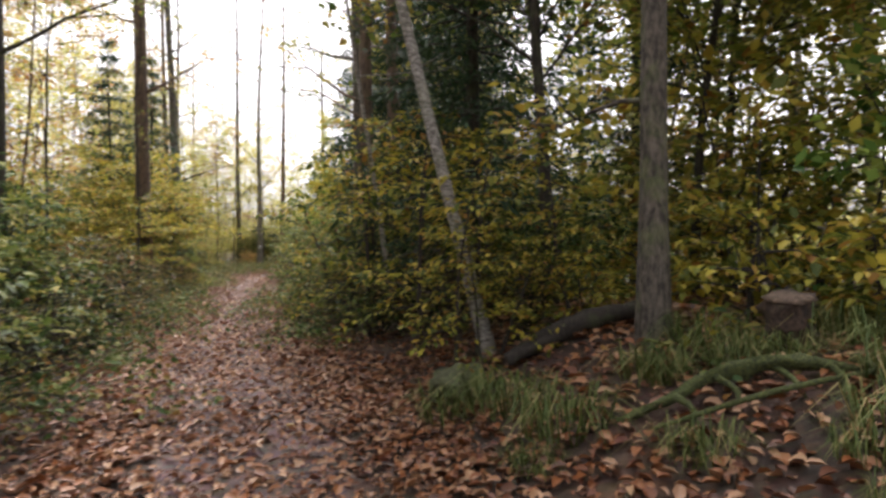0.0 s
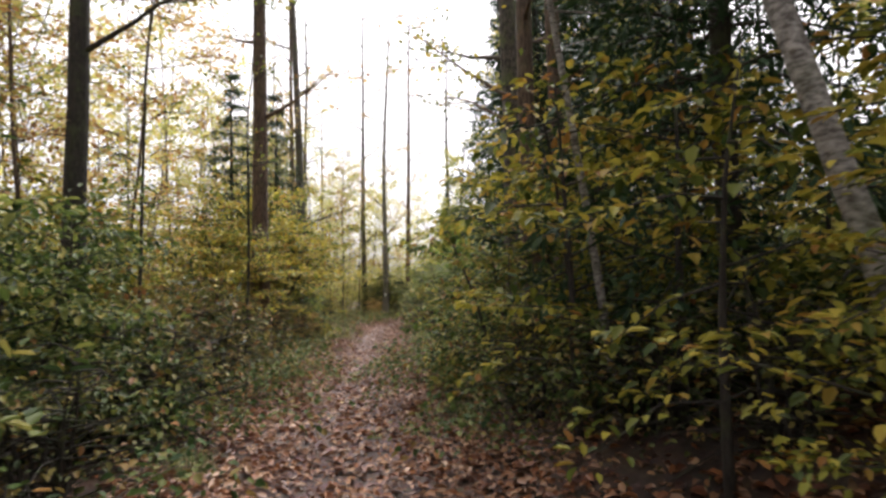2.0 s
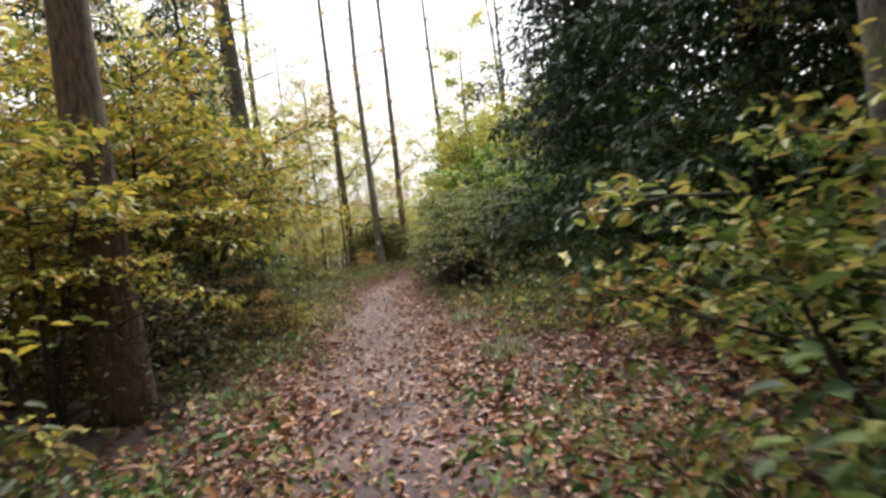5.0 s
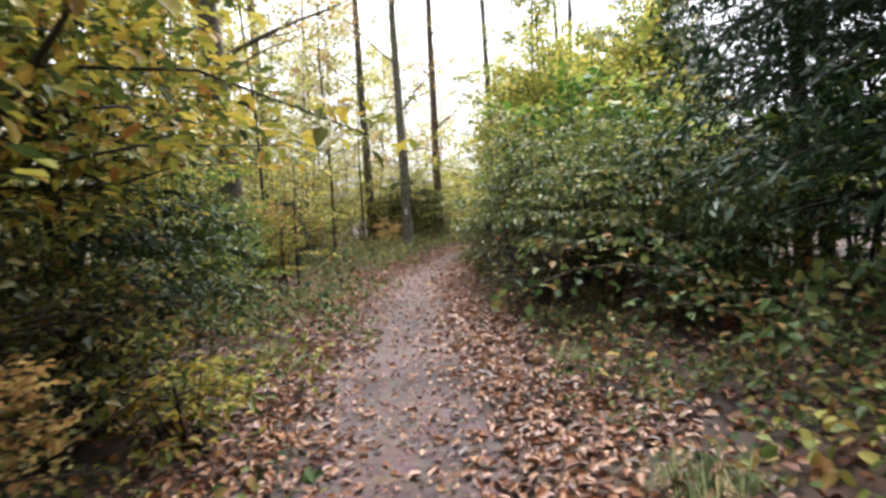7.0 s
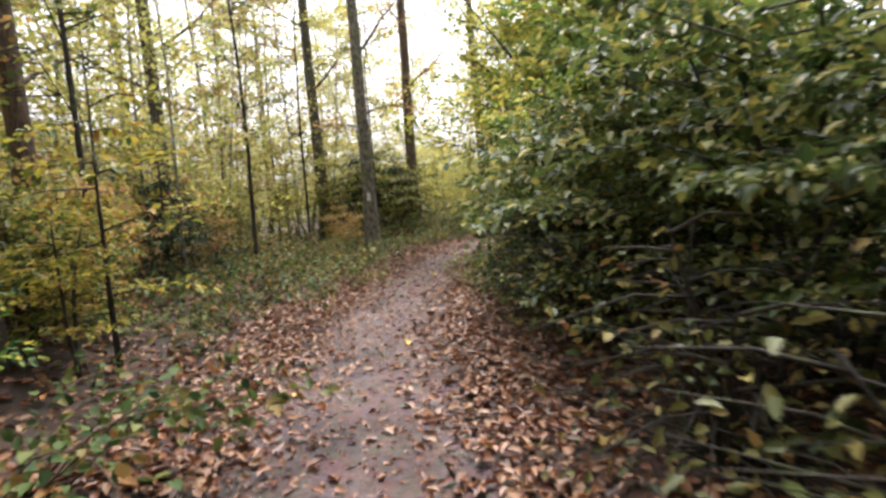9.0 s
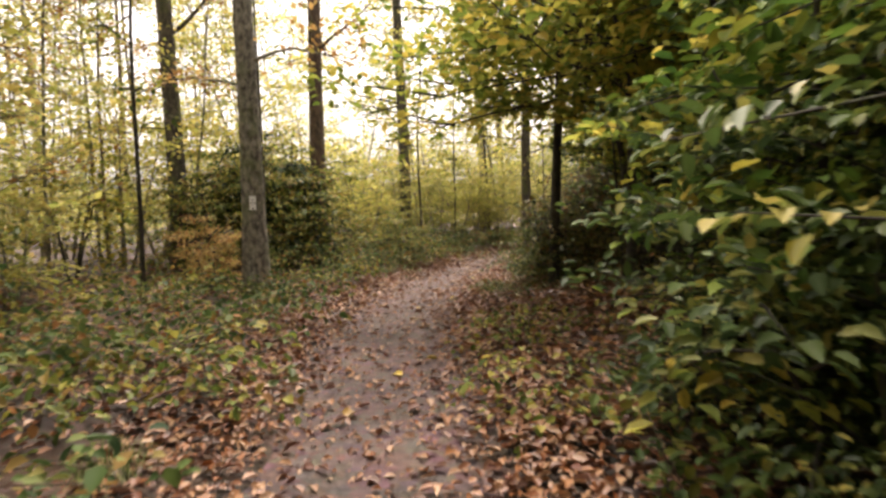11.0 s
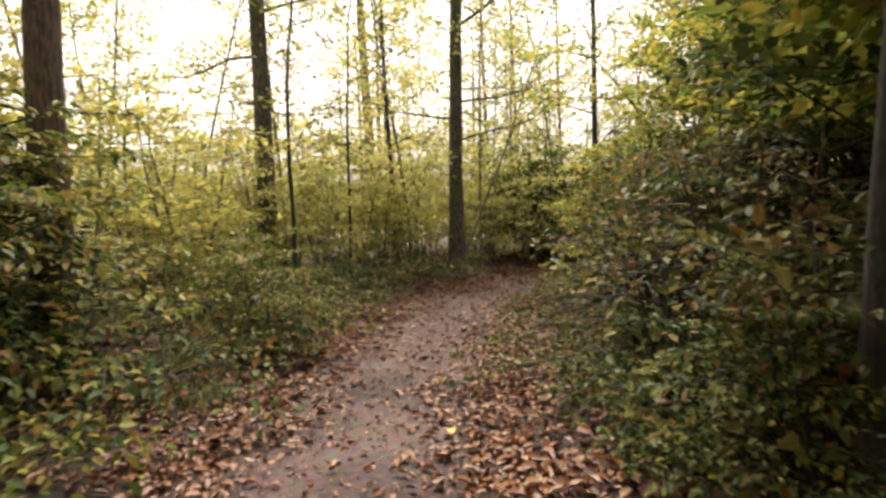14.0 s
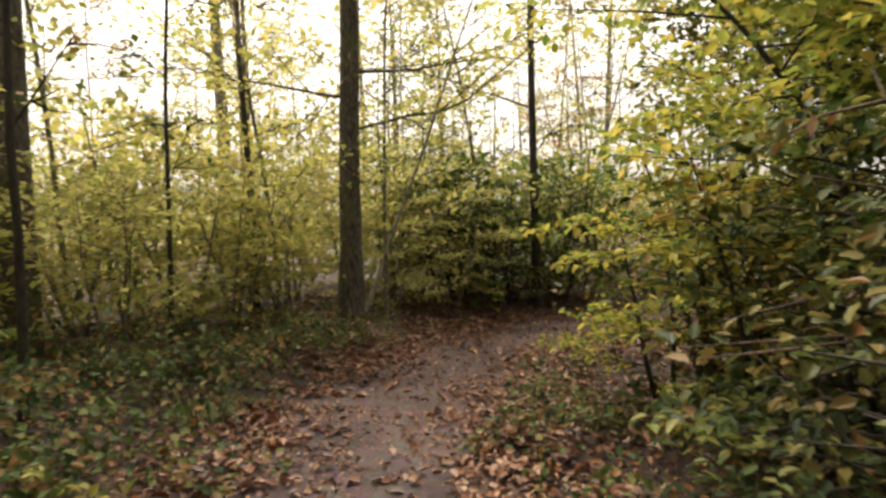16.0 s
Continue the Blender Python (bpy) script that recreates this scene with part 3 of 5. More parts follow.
KINDS = {
    "green_a": lambda: leafy_shrub("beech_shrub", "young beech shrub with layered dark green leaves", GREEN, 2.4, 1.25, 4, 36, 95, 0.074, 0.9),
    "green_b": lambda: leafy_shrub("hazel_shrub", "dense hazel shrub with green leaves beside the path", GREEN, 2.0, 1.1, 5, 40, 85, 0.076, 0.85),
    "olive_a": lambda: leafy_shrub("beech_shrub", "beech shrub with olive and yellowing leaves", OLIVE, 2.3, 1.15, 4, 34, 90, 0.07, 0.9),
    "olive_b": lambda: leafy_shrub("hornbeam_shrub", "loose hornbeam shrub turning olive brown", OLIVE, 2.0, 1.0, 3, 27, 85, 0.07, 0.7),
    "yellow_a": lambda: leafy_shrub("beech_shrub", "young beech with golden yellow autumn leaves", YELLOW, 3.0, 1.45, 4, 60, 105, 0.075, 0.9, 0.46),
    "yellow_b": lambda: leafy_shrub("beech_sapling", "slender beech sapling with yellow and orange leaves", YELLOW, 2.4, 1.0, 2, 20, 62, 0.075, 0.92, 0.25),
    "fresh_a": lambda: leafy_shrub("maple_shrub", "tall maple shrub with bright yellow-green leaves overhanging the path", FRESH, 3.6, 1.6, 5, 45, 85, 0.08, 0.88, 0.4),
    "fresh_b": lambda: leafy_shrub("maple_sapling", "maple sapling with broad yellow-green leaves", FRESH, 2.4, 1.1, 3, 26, 75, 0.078, 0.9, 0.2),
    "copper_a": lambda: leafy_shrub("beech_shrub", "beech shrub with rusty brown withered leaves", COPPER, 1.9, 1.0, 4, 30, 80, 0.075, 0.7),
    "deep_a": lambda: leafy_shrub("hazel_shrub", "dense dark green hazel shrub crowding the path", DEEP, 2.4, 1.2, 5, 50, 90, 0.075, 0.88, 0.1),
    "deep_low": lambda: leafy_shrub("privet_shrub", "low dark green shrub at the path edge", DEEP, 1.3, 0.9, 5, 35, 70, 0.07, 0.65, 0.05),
    "twiggy": lambda: leafy_shrub("thorn_shrub", "tangled brown-stemmed shrub with scattered yellow-green leaves", DULL, 2.4, 1.2, 8, 88, 15, 0.075, 0.8, 0.05, bark=BARK_BROWN),
    "twiggy_low": lambda: leafy_shrub("thorn_shrub", "low tangled shrub with dull green leaves and brown stems", DULL, 1.4, 0.9, 7, 56, 34, 0.08, 0.6, 0.05, bark=BARK_BROWN),
    "layer": lambda: leafy_shrub("young_hornbeam", "young hornbeam with flat layered sprays of fading leaves", OLIVE, 2.3, 1.35, 2, 44, 66, 0.07, 0.94, 0.1, droop=0.2),
    "bramble_a": lambda: bramble("bramble", "low bramble patch with dark green leaves", BRAMBLE, 0.55, 0.75, 16, 55),
    "bramble_b": lambda: bramble("bramble", "tangled bramble mound with green and reddish leaves", BRAMBLE, 0.95, 0.9, 22, 70, 0.065),
    "bramble_c": lambda: bramble("bramble", "low bramble with yellowing leaves", OLIVE, 0.45, 0.6, 12, 45, 0.06),
    "low_yellow": lambda: leafy_shrub("beech_seedling", "knee-high beech seedlings with yellow leaves", YELLOW, 0.8, 0.7, 4, 16, 40, 0.075, 0.9),
    "fill_green": lambda: leafy_shrub("understory_shrub", "understory shrub with green leaves", GREEN, 3.0, 1.6, 3, 24, 52, 0.135, 0.65, 0.1, far=True),
    "fill_olive": lambda: leafy_shrub("understory_shrub", "understory shrub with olive autumn leaves, paled as if lit", LIT_GREEN, 3.2, 1.6, 3, 26, 48, 0.12, 0.8, 0.15, bark=BARK_LIGHT, far=True),
    "fill_pale": lambda: leafy_shrub("understory_shrub", "thin understory shrub with pale yellow leaves", PALE, 3.6, 1.7, 3, 26, 44, 0.115, 0.8, 0.18, bark=BARK_LIGHT, far=True),
    "fill_yellow": lambda: leafy_shrub("understory_shrub", "understory beech with golden leaves", YELLOW, 3.0, 1.6, 3, 24, 52, 0.135, 0.65, 0.1, far=True),
    "sparse": lambda: leafy_shrub("beech_sapling", "dark-stemmed beech sapling with sparse yellow leaves in flat sprays", YELLOW, 2.8, 1.2, 1, 15, 30, 0.09, 0.96, 0.2, droop=0.05),
    # Dark twig mass added where deep shade lies under the shrubs.
    "hollow": lambda: leafy_shrub("shade_twig_shrub", "leafless tangle of dead brown twigs, added in place of shade beneath the shrubs", DULL, 1.2, 0.9, 8, 96, 6, 0.06, 0.6, 0.05, bark=BARK_DARK),
    "hazel_layer": lambda: leafy_shrub("hazel_shrub", "hazel shrub with flat tiers of dull green leaves", HAZEL, 2.3, 1.25, 4, 44, 85, 0.072, 0.93, 0.12, droop=0.15),
    # Lit-looking shrub: its pale leaf colour imitates light.
    "pale_layer": lambda: leafy_shrub("beech_shrub", "young beech shrub with yellow-green leaves in flat tiers, paled as if lit", LIT_GREEN, 2.4, 1.2, 3, 36, 62, 0.075, 0.92, 0.12, bark=BARK_LIGHT, droop=0.15),
    "overhang": lambda: leafy_shrub("hazel_shrub", "broad hazel shrub with layered green leaves overhanging bare stems", HAZEL, 2.6, 1.4, 5, 55, 100, 0.075, 0.92, 0.4, droop=0.15),
    "arch": lambda: leafy_shrub("hazel_coppice", "many-stemmed hazel with dark arching stems and few leaves", FRESH, 4.6, 1.5, 9, 54, 26, 0.09, 0.85, 0.4),
    "tuft": lambda: grass_tuft("grass_tuft", "arching green woodland grass tuft on the bank"),
    "young_spruce": lambda: spruce("young_spruce", "dense young spruce with dark layered boughs", 2.3, 0.06, 1.25, 0.15, 0.26, 6, 15),
    "spruce_a": lambda: spruce("spruce", "tall dark spruce with drooping boughs", 13, 0.30, 2.3, 1.6, 0.5, 6, 22),
    "spruce_b": lambda: spruce("spruce", "mid-sized dark spruce with low hanging boughs", 8.5, 0.22, 2.0, 0.9, 0.42, 6, 24),
    "tall_a": lambda: broadleaf_tree("beech_tree", "tall grey-brown beech with thin copper crown", COPPER, 17, 0.30, 3.0, 18, 90, bark=BARK_LIGHT),
    "tall_b": lambda: broadleaf_tree("oak_tree", "tall slender oak with sparse yellow crown", PALE, 16, 0.30, 3.0, 18, 90, bark=BARK_GREY, wander=0.02),
    "tall_c": lambda: broadleaf_tree("beech_tree", "straight beech with sparse olive autumn leaves", OLIVE, 18, 0.30, 3.0, 18, 90, bark=BARK_BROWN),
    "bare": lambda: broadleaf_tree("larch_tree", "tall thin tree, nearly bare", PALE, 17, 0.22, 2.6, 20, 80, 0.08, 1.5, bark=BARK_LIGHT, side_twigs=4),
    "lace": lambda: broadleaf_tree("understory_tree", "slender understory beech with lacy pale yellow leaves", PALE, 8.5, 0.065, 1.3, 24, 92, 0.1, 1.9, BARK_LIGHT, wander=0.03, side_twigs=3),
    "lace_copper": lambda: broadleaf_tree("understory_tree", "slender understory beech with lacy copper leaves", COPPER, 9.5, 0.07, 1.6, 24, 88, 0.1, 1.9, BARK_BROWN, wander=0.03, side_twigs=3),
    "lace_green": lambda: broadleaf_tree("understory_tree", "slender understory maple with green and yellow leaves", LIT_GREEN, 8.0, 0.065, 1.2, 22, 92, 0.1, 1.8, BARK_LIGHT, wander=0.03, side_twigs=3),
    "canopy": lambda: broadleaf_tree("maple_tree", "spreading maple with a dense yellow-green crown over the path edge", FRESH, 8.0, 0.14, 2.7, 28, 400, 0.115, 2.9, BARK_DARK, wander=0.04, side_twigs=4),
    "canopy_low": lambda: broadleaf_tree("maple_tree", "low spreading maple with broad yellow-green leaves arching over the path", FRESH, 4.5, 0.09, 1.7, 24, 330, 0.1, 2.2, BARK_DARK, wander=0.06, side_twigs=4, oval=True),
    "canopy_olive": lambda: broadleaf_tree("hornbeam_tree", "spreading hornbeam with a dense olive crown", OLIVE, 8.5, 0.15, 2.6, 28, 380, 0.115, 2.8, BARK_DARK, wander=0.04, side_twigs=4),
    "pole": lambda: broadleaf_tree("pole_tree", "thin pole-like young tree with few leaves", OLIVE, 7.5, 0.07, 2.2, 9, 60, 0.08, 1.1, BARK_DARK, wander=0.035),
    "pole_fresh": lambda: broadleaf_tree("pole_tree", "thin young maple with yellow-green leaves", FRESH, 6.5, 0.06, 1.9, 10, 110, 0.1, 1.2, BARK_DARK, wander=0.03, oval=True),
}


def plant(kind, x, y, turn=None, scale=1.0, tall=1.0, **more):
    return place(kind, KINDS[kind], x, y, turn, scale, tall, **more)


def along_path(kind, y, d, scale=1.0, tall=1.0, turn=None):
    x, yy = beside(y, d)
    return plant(kind, x, yy, turn, scale, tall)


# ---- trees that line the walk ----
def trunk_tree(name, label, x, y, girth, mat=COPPER, bark=BARK_GREY, height=16, turn=0, **more):
    ob = broadleaf_tree(name, label, mat, height, girth, bark=bark, **more)
    ob.matrix_basis = pose(x, y, gz(x, y), 0, 0, turn)
    return ob


trunk_tree("beech_tree", "dark brown beech trunk rising from a yellow thicket", -6.0, 14.75, 0.33, COPPER, BARK_BROWN, 17, first_limb=4.5)
trunk_tree("beech_tree", "grey beech trunk behind green shrubs", -5.1, 9.97, 0.25, OLIVE, BARK_DARK, 15, first_limb=3.8)
plant("tall_c", -6.3, 8.8, scale=0.9)
plant("tall_a", -7.6, 10.9)
trunk_tree("pine_tree", "straight bare trunk on the mossy bank", 2.47, 6.5, 0.18, YELLOW, BARK_GREY, 14, first_limb=5.0, low_limbs=[(1.75, 2.9, 0.7)])
trunk_tree("oak_tree", "stout grey trunk wrapped in yellow leaves", -1.24, 14.24, 0.36, OLIVE, BARK_GREY, 16, first_limb=3.5)
trunk_tree("oak_tree", "brown trunk with orange leaves climbing it", -0.75, 12.6, 0.26, YELLOW, BARK_BROWN, 15, first_limb=2.8, limbs=13)
plant("tall_c", -0.45, 13.7, scale=0.9)
birch = broadleaf_tree("birch_tree", "leaning silver birch with pale peeling bark", OLIVE, 10, 0.11, first_limb=3.4, limbs=9, per=120, bark=BARK_BIRCH, lean=(-0.26, 0.08), wander=0.008)
birch.matrix_basis = pose(1.47, 7.2, gz(1.47, 7.2), 0, 0, 0)
birch2 = broadleaf_tree("birch_tree", "thin silver birch among spruce boughs", OLIVE, 8, 0.06, first_limb=3.0, limbs=8, per=90, bark=BARK_BIRCH, lean=(-0.1, 0.0), wander=0.03)
birch2.matrix_basis = pose(0.35, 9.2, gz(0.35, 9.2), 0, 0, 40)
plant("spruce_b", 1.15, 10.0, 20)
plant("spruce_a", 3.6, 12.5, 10)
plant("spruce_b", 0.9, 13.2, 80, 1.0)
plant("spruce_a", -2.3, 23.0, 0, 1.05)
plant("spruce_b", -9.0, 20.0, 40, 0.8)
plant("spruce_b", -8.5, 17.4, 160, 0.75)
plant("spruce_b", -0.7, 18.6, 120, 1.1)
plant("spruce_b", -1.6, 21.0, 200, 1.1)
plant("spruce_a", 0.2, 16.5, 30, 1.0)
plant("spruce_b", -2.2, 26.2, 90, 1.0)
# The first four are added behind the right thicket to block sky light.
for x, y, s in ((-3.8, 33.4, 0.8), (-4.0, 36.0, 0.9), (-3.3, 38.6, 1.0), (-2.4, 41.0, 0.9), (-1.2, 17.2, 1.1), (0.4, 19.4, 1.2), (-2.8, 21.6, 1.1), (-2.9, 24.4, 1.0)):
    plant("spruce_b", x, y, scale=s)
trunk_tree("beech_tree", "stout grey-green beech trunk beside brambles", -10.55, 24.4, 0.36, COPPER, BARK_GREY, 17, first_limb=3.6)
plant("tall_c", -12.1, 26.4, scale=0.85)
plant("tall_b", -14.2, 31.0, scale=0.95)
blaze_tree = trunk_tree("beech_tree", "lichen-grey beech with white trail markers nailed to its trunk", -11.14, 33.25, 0.275, COPPER, BARK_LIGHT, 16, first_limb=4.2, low_limbs=[(3.0, -0.2, 1.5), (2.7, 2.6, 1.2)])
trunk_tree("beech_tree", "grey beech trunk behind young spruce", -13.4, 35.9, 0.30, COPPER, BARK_GREY, 17, first_limb=4.0)
trunk_tree("beech_tree", "grey-brown beech trunk deeper in the wood", -11.44, 37.3, 0.30, COPPER, BARK_BROWN, 17, first_limb=4.0)
trunk_tree("oak_tree", "grey oak with a long bare side limb", -10.57, 42.75, 0.32, PALE, BARK_GREY, 17, first_limb=5.2, low_limbs=[(4.6, 0.1, 3.2), (3.9, 2.6, 2.2)])
trunk_tree("oak_tree", "grey oak at the bend with long bare limbs", -7.3, 43.3, 0.27, PALE, BARK_GREY, 16, first_limb=4.6, low_limbs=[(3.3, 0.15, 2.9), (2.6, -0.1, 2.6), (3.0, 2.9, 1.6)])
trunk_tree("pole_tree", "thin dark sapling standing beside the bend", -8.3, 44.9, 0.10, OLIVE, BARK_DARK, 10, first_limb=2.6, limbs=10, per=60, reach=1.2)
trunk_tree("beech_tree", "far pale trunk beyond the bend", -8.55, 53.9, 0.40, PALE, BARK_LIGHT, 18)
trunk_tree("hornbeam_tree", "dark trunk half hidden in the thicket", -7.54, 33.75, 0.13, FRESH, BARK_DARK, 9, first_limb=2.6, limbs=12, per=190, size=0.1, reach=2.0, oval=True, low_limbs=[(2.3, 3.2, 2.0), (2.6, 2.7, 2.3), (2.9, 3.7, 2.2)])
trunk_tree("maple_tree", "small maple holding broad green leaves over the path", -6.7, 31.0, 0.085, FRESH, BARK_DARK, 4.6, first_limb=2.4, limbs=8, per=150, size=0.1, reach=1.5, oval=True, low_limbs=[(2.3, 2.2, 1.7), (2.6, 1.6, 1.8)])
trunk_tree("maple_tree", "maple with long low limbs of yellow-green leaves arching over the path", -6.9, 32.3, 0.11, FRESH, BARK_DARK, 7, first_limb=3.0, limbs=8, per=170, size=0.1, reach=1.6, oval=True, low_limbs=[(2.1, 3.1, 2.5), (2.2, 2.8, 2.3), (2.4, 3.4, 2.7), (2.55, 3.0, 2.8), (2.2, 3.7, 2.2), (2.8, 3.2, 2.6)])
trunk_tree("oak_tree", "dark snag-like trunk in the shaded hollow", -4.1, 44.6, 0.15, OLIVE, BARK_DARK, 12, first_limb=2.6, limbs=13)
thick_pole = broadleaf_tree("leaning_maple", "dark leaning maple stem crossing the thicket", FRESH, 5.5, 0.085, first_limb=2.0, limbs=10, per=160, size=0.1, reach=1.3, bark=BARK_DARK, lean=(-0.62, 0.1), wander=0.04)
thick_pole.matrix_basis = pose(-5.5, 31.9, gz(-5.5, 31.9), 0, 0, 0)
lean_pole = broadleaf_tree("leaning_sapling", "pale sapling leaning across the oak at the bend", PALE, 6.5, 0.05, first_limb=2.2, limbs=7, per=50, size=0.08, reach=0.9, bark=BARK_LIGHT, lean=(0.42, 0.05), wander=0.03)
lean_pole.matrix_basis = pose(-7.5, 42.6, gz(-7.5, 42.6), 0, 0, 0)
for x, y, s in ((-11.2, 26.2, 1.0), (-11.4, 34.35, 0.75), (-11.8, 30.0, 1.0), (-5.3, 11.1, 0.8), (-4.6, 12.3, 0.7), (-12.4, 33.0, 0.9), (-9.9, 40.3, 0.9), (-9.2, 42.2, 0.8)):
    plant("pole", x, y, scale=s)
for x, y in ((-6.6, 31.6), (-6.1, 32.5), (-6.9, 32.6), (-5.6, 33.3), (-6.4, 34.4), (-5.9, 35.6), (-5.2, 31.8), (-5.0, 34.7), (-6.2, 29.9), (-6.7, 30.6)):
    plant("pole_fresh", x, y, scale=rng.uniform(0.6, 0.78))
for x, y in ((-12.6, 28.6), (-13.2, 31.4), (-11.6, 28.0), (-13.0, 25.0)):
    plant("lace_green", x, y, scale=0.7)
for x, y, t in ((-6.1, 31.3, 20), (-5.5, 32.4, 140), (-5.5, 30.5, 250)):
    plant("arch", x, y, t)
for x, y in ((-5.8, 44.9), (-5.2, 45.6), (-6.2, 46.0), (-4.7, 46.4), (-3.9, 45.9), (-5.5, 47.2), (-3.2, 44.6), (-6.9, 45.8), (-4.3, 47.6), (-2.8, 46.9)):
    plant("pole", x, y, scale=rng.uniform(0.45, 0.62))
plant("young_spruce", -11.6, 36.3, 15, 0.85)
plant("young_spruce", -12.4, 36.3, 75, 1.0)
for x, y, s in ((-11.3, 36.2, 1.0), (-12.1, 36.0, 1.15), (-12.7, 35.2, 0.9), (-12.2, 37.2, 1.2), (-9.9, 37.6, 0.6), (-13.0, 30.5, 0.9)):
    plant("layer", x, y, scale=s)
plant("young_spruce", -12.0, 28.2, 140, 0.75)
plant("young_spruce", -4.9, 8.4, 10, 0.8)

# ---- shrubs beside the path, first stretch ----
for kind, y, d, s in (("hazel_layer", 6.3, -2.2, 0.95), ("hazel_layer", 7.5, -2.5, 1.05), ("hollow", 6.6, -1.6, 0.7), ("hollow", 8.2, -1.6, 0.8), ("hollow", 9.6, -1.5, 0.9), ("hollow", 11.2, -1.6, 0.9), ("hazel_layer", 8.9, -2.3, 0.85), ("deep_low", 9.6, -1.8, 0.9), ("twiggy_low", 10.2, -1.9, 0.9), ("deep_a", 10.4, -2.9, 0.9),
                      ("twiggy_low", 11.8, -2.0, 1.0), ("twiggy_low", 12.9, -1.8, 0.8), ("yellow_b", 13.4, -2.2, 0.9), ("yellow_a", 15.2, -2.1, 0.7), ("hazel_layer", 4.9, -3.0, 0.9),
                      ("bramble_a", 7.2, -1.35, 0.9), ("bramble_a", 9.4, -1.35, 0.9), ("bramble_a", 11.2, -1.25, 0.8), ("bramble_b", 12.2, -1.4, 0.7), ("bramble_a", 14.0, -1.3, 0.9)):
    along_path(kind, y, d, s)
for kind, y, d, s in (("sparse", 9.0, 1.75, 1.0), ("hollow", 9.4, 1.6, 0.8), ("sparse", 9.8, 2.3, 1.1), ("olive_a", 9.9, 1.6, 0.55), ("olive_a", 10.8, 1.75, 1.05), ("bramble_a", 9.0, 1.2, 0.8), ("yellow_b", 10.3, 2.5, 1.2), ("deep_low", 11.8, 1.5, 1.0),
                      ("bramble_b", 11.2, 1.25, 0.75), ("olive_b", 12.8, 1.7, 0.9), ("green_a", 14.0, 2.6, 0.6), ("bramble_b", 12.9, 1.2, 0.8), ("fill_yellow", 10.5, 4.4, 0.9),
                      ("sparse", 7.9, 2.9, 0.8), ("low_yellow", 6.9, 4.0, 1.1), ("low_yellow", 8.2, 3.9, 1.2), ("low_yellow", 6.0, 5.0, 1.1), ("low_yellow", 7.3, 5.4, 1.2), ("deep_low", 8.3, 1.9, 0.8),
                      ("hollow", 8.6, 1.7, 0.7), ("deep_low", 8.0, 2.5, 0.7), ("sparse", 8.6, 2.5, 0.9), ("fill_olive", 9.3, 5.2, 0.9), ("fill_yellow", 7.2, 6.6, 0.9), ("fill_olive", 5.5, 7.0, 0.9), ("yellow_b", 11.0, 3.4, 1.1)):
    along_path(kind, y, d, s)

# ---- second stretch ----
for kind, y, d, s in (("yellow_a", 16.9, -2.5, 1.15), ("yellow_a", 18.6, -2.35, 1.2), ("yellow_a", 20.4, -2.3, 1.1), ("copper_a", 18.3, -1.7, 0.5), ("hollow", 19.8, -1.7, 0.9), ("hollow", 16.6, -1.8, 1.0), ("hollow", 17.7, -1.9, 1.0), ("hollow", 18.7, -1.8, 1.0), ("hollow", 15.6, -1.8, 0.9), ("deep_low", 17.2, -2.9, 1.0), ("deep_low", 19.0, -2.9, 1.0), ("layer", 17.6, -1.9, 0.6), ("olive_b", 19.7, -1.9, 0.7), ("sparse", 25.4, -1.7, 0.8), ("layer", 25.9, -2.6, 0.7), ("hazel_layer", 22.3, -2.4, 1.0), ("hazel_layer", 23.1, -3.0, 0.9), ("green_a", 24.1, -2.6, 0.8), ("bramble_a", 17.9, -1.2, 0.8),
                      ("low_yellow", 19.3, -1.15, 0.8), ("bramble_c", 20.4, -1.1, 0.9), ("green_a", 23.4, -2.7, 0.75), ("bramble_b", 22.0, -1.5, 0.8), ("bramble_a", 23.6, -1.4, 1.0), ("yellow_b", 25.2, -1.9, 0.6),
                      ("green_a", 21.9, -3.6, 0.9), ("olive_b", 25.8, -2.6, 0.8), ("copper_a", 26.8, -3.2, 0.9), ("copper_a", 16.4, -3.2, 1.0), ("bramble_a", 16.3, -1.6, 0.9)):
    along_path(kind, y, d, s)
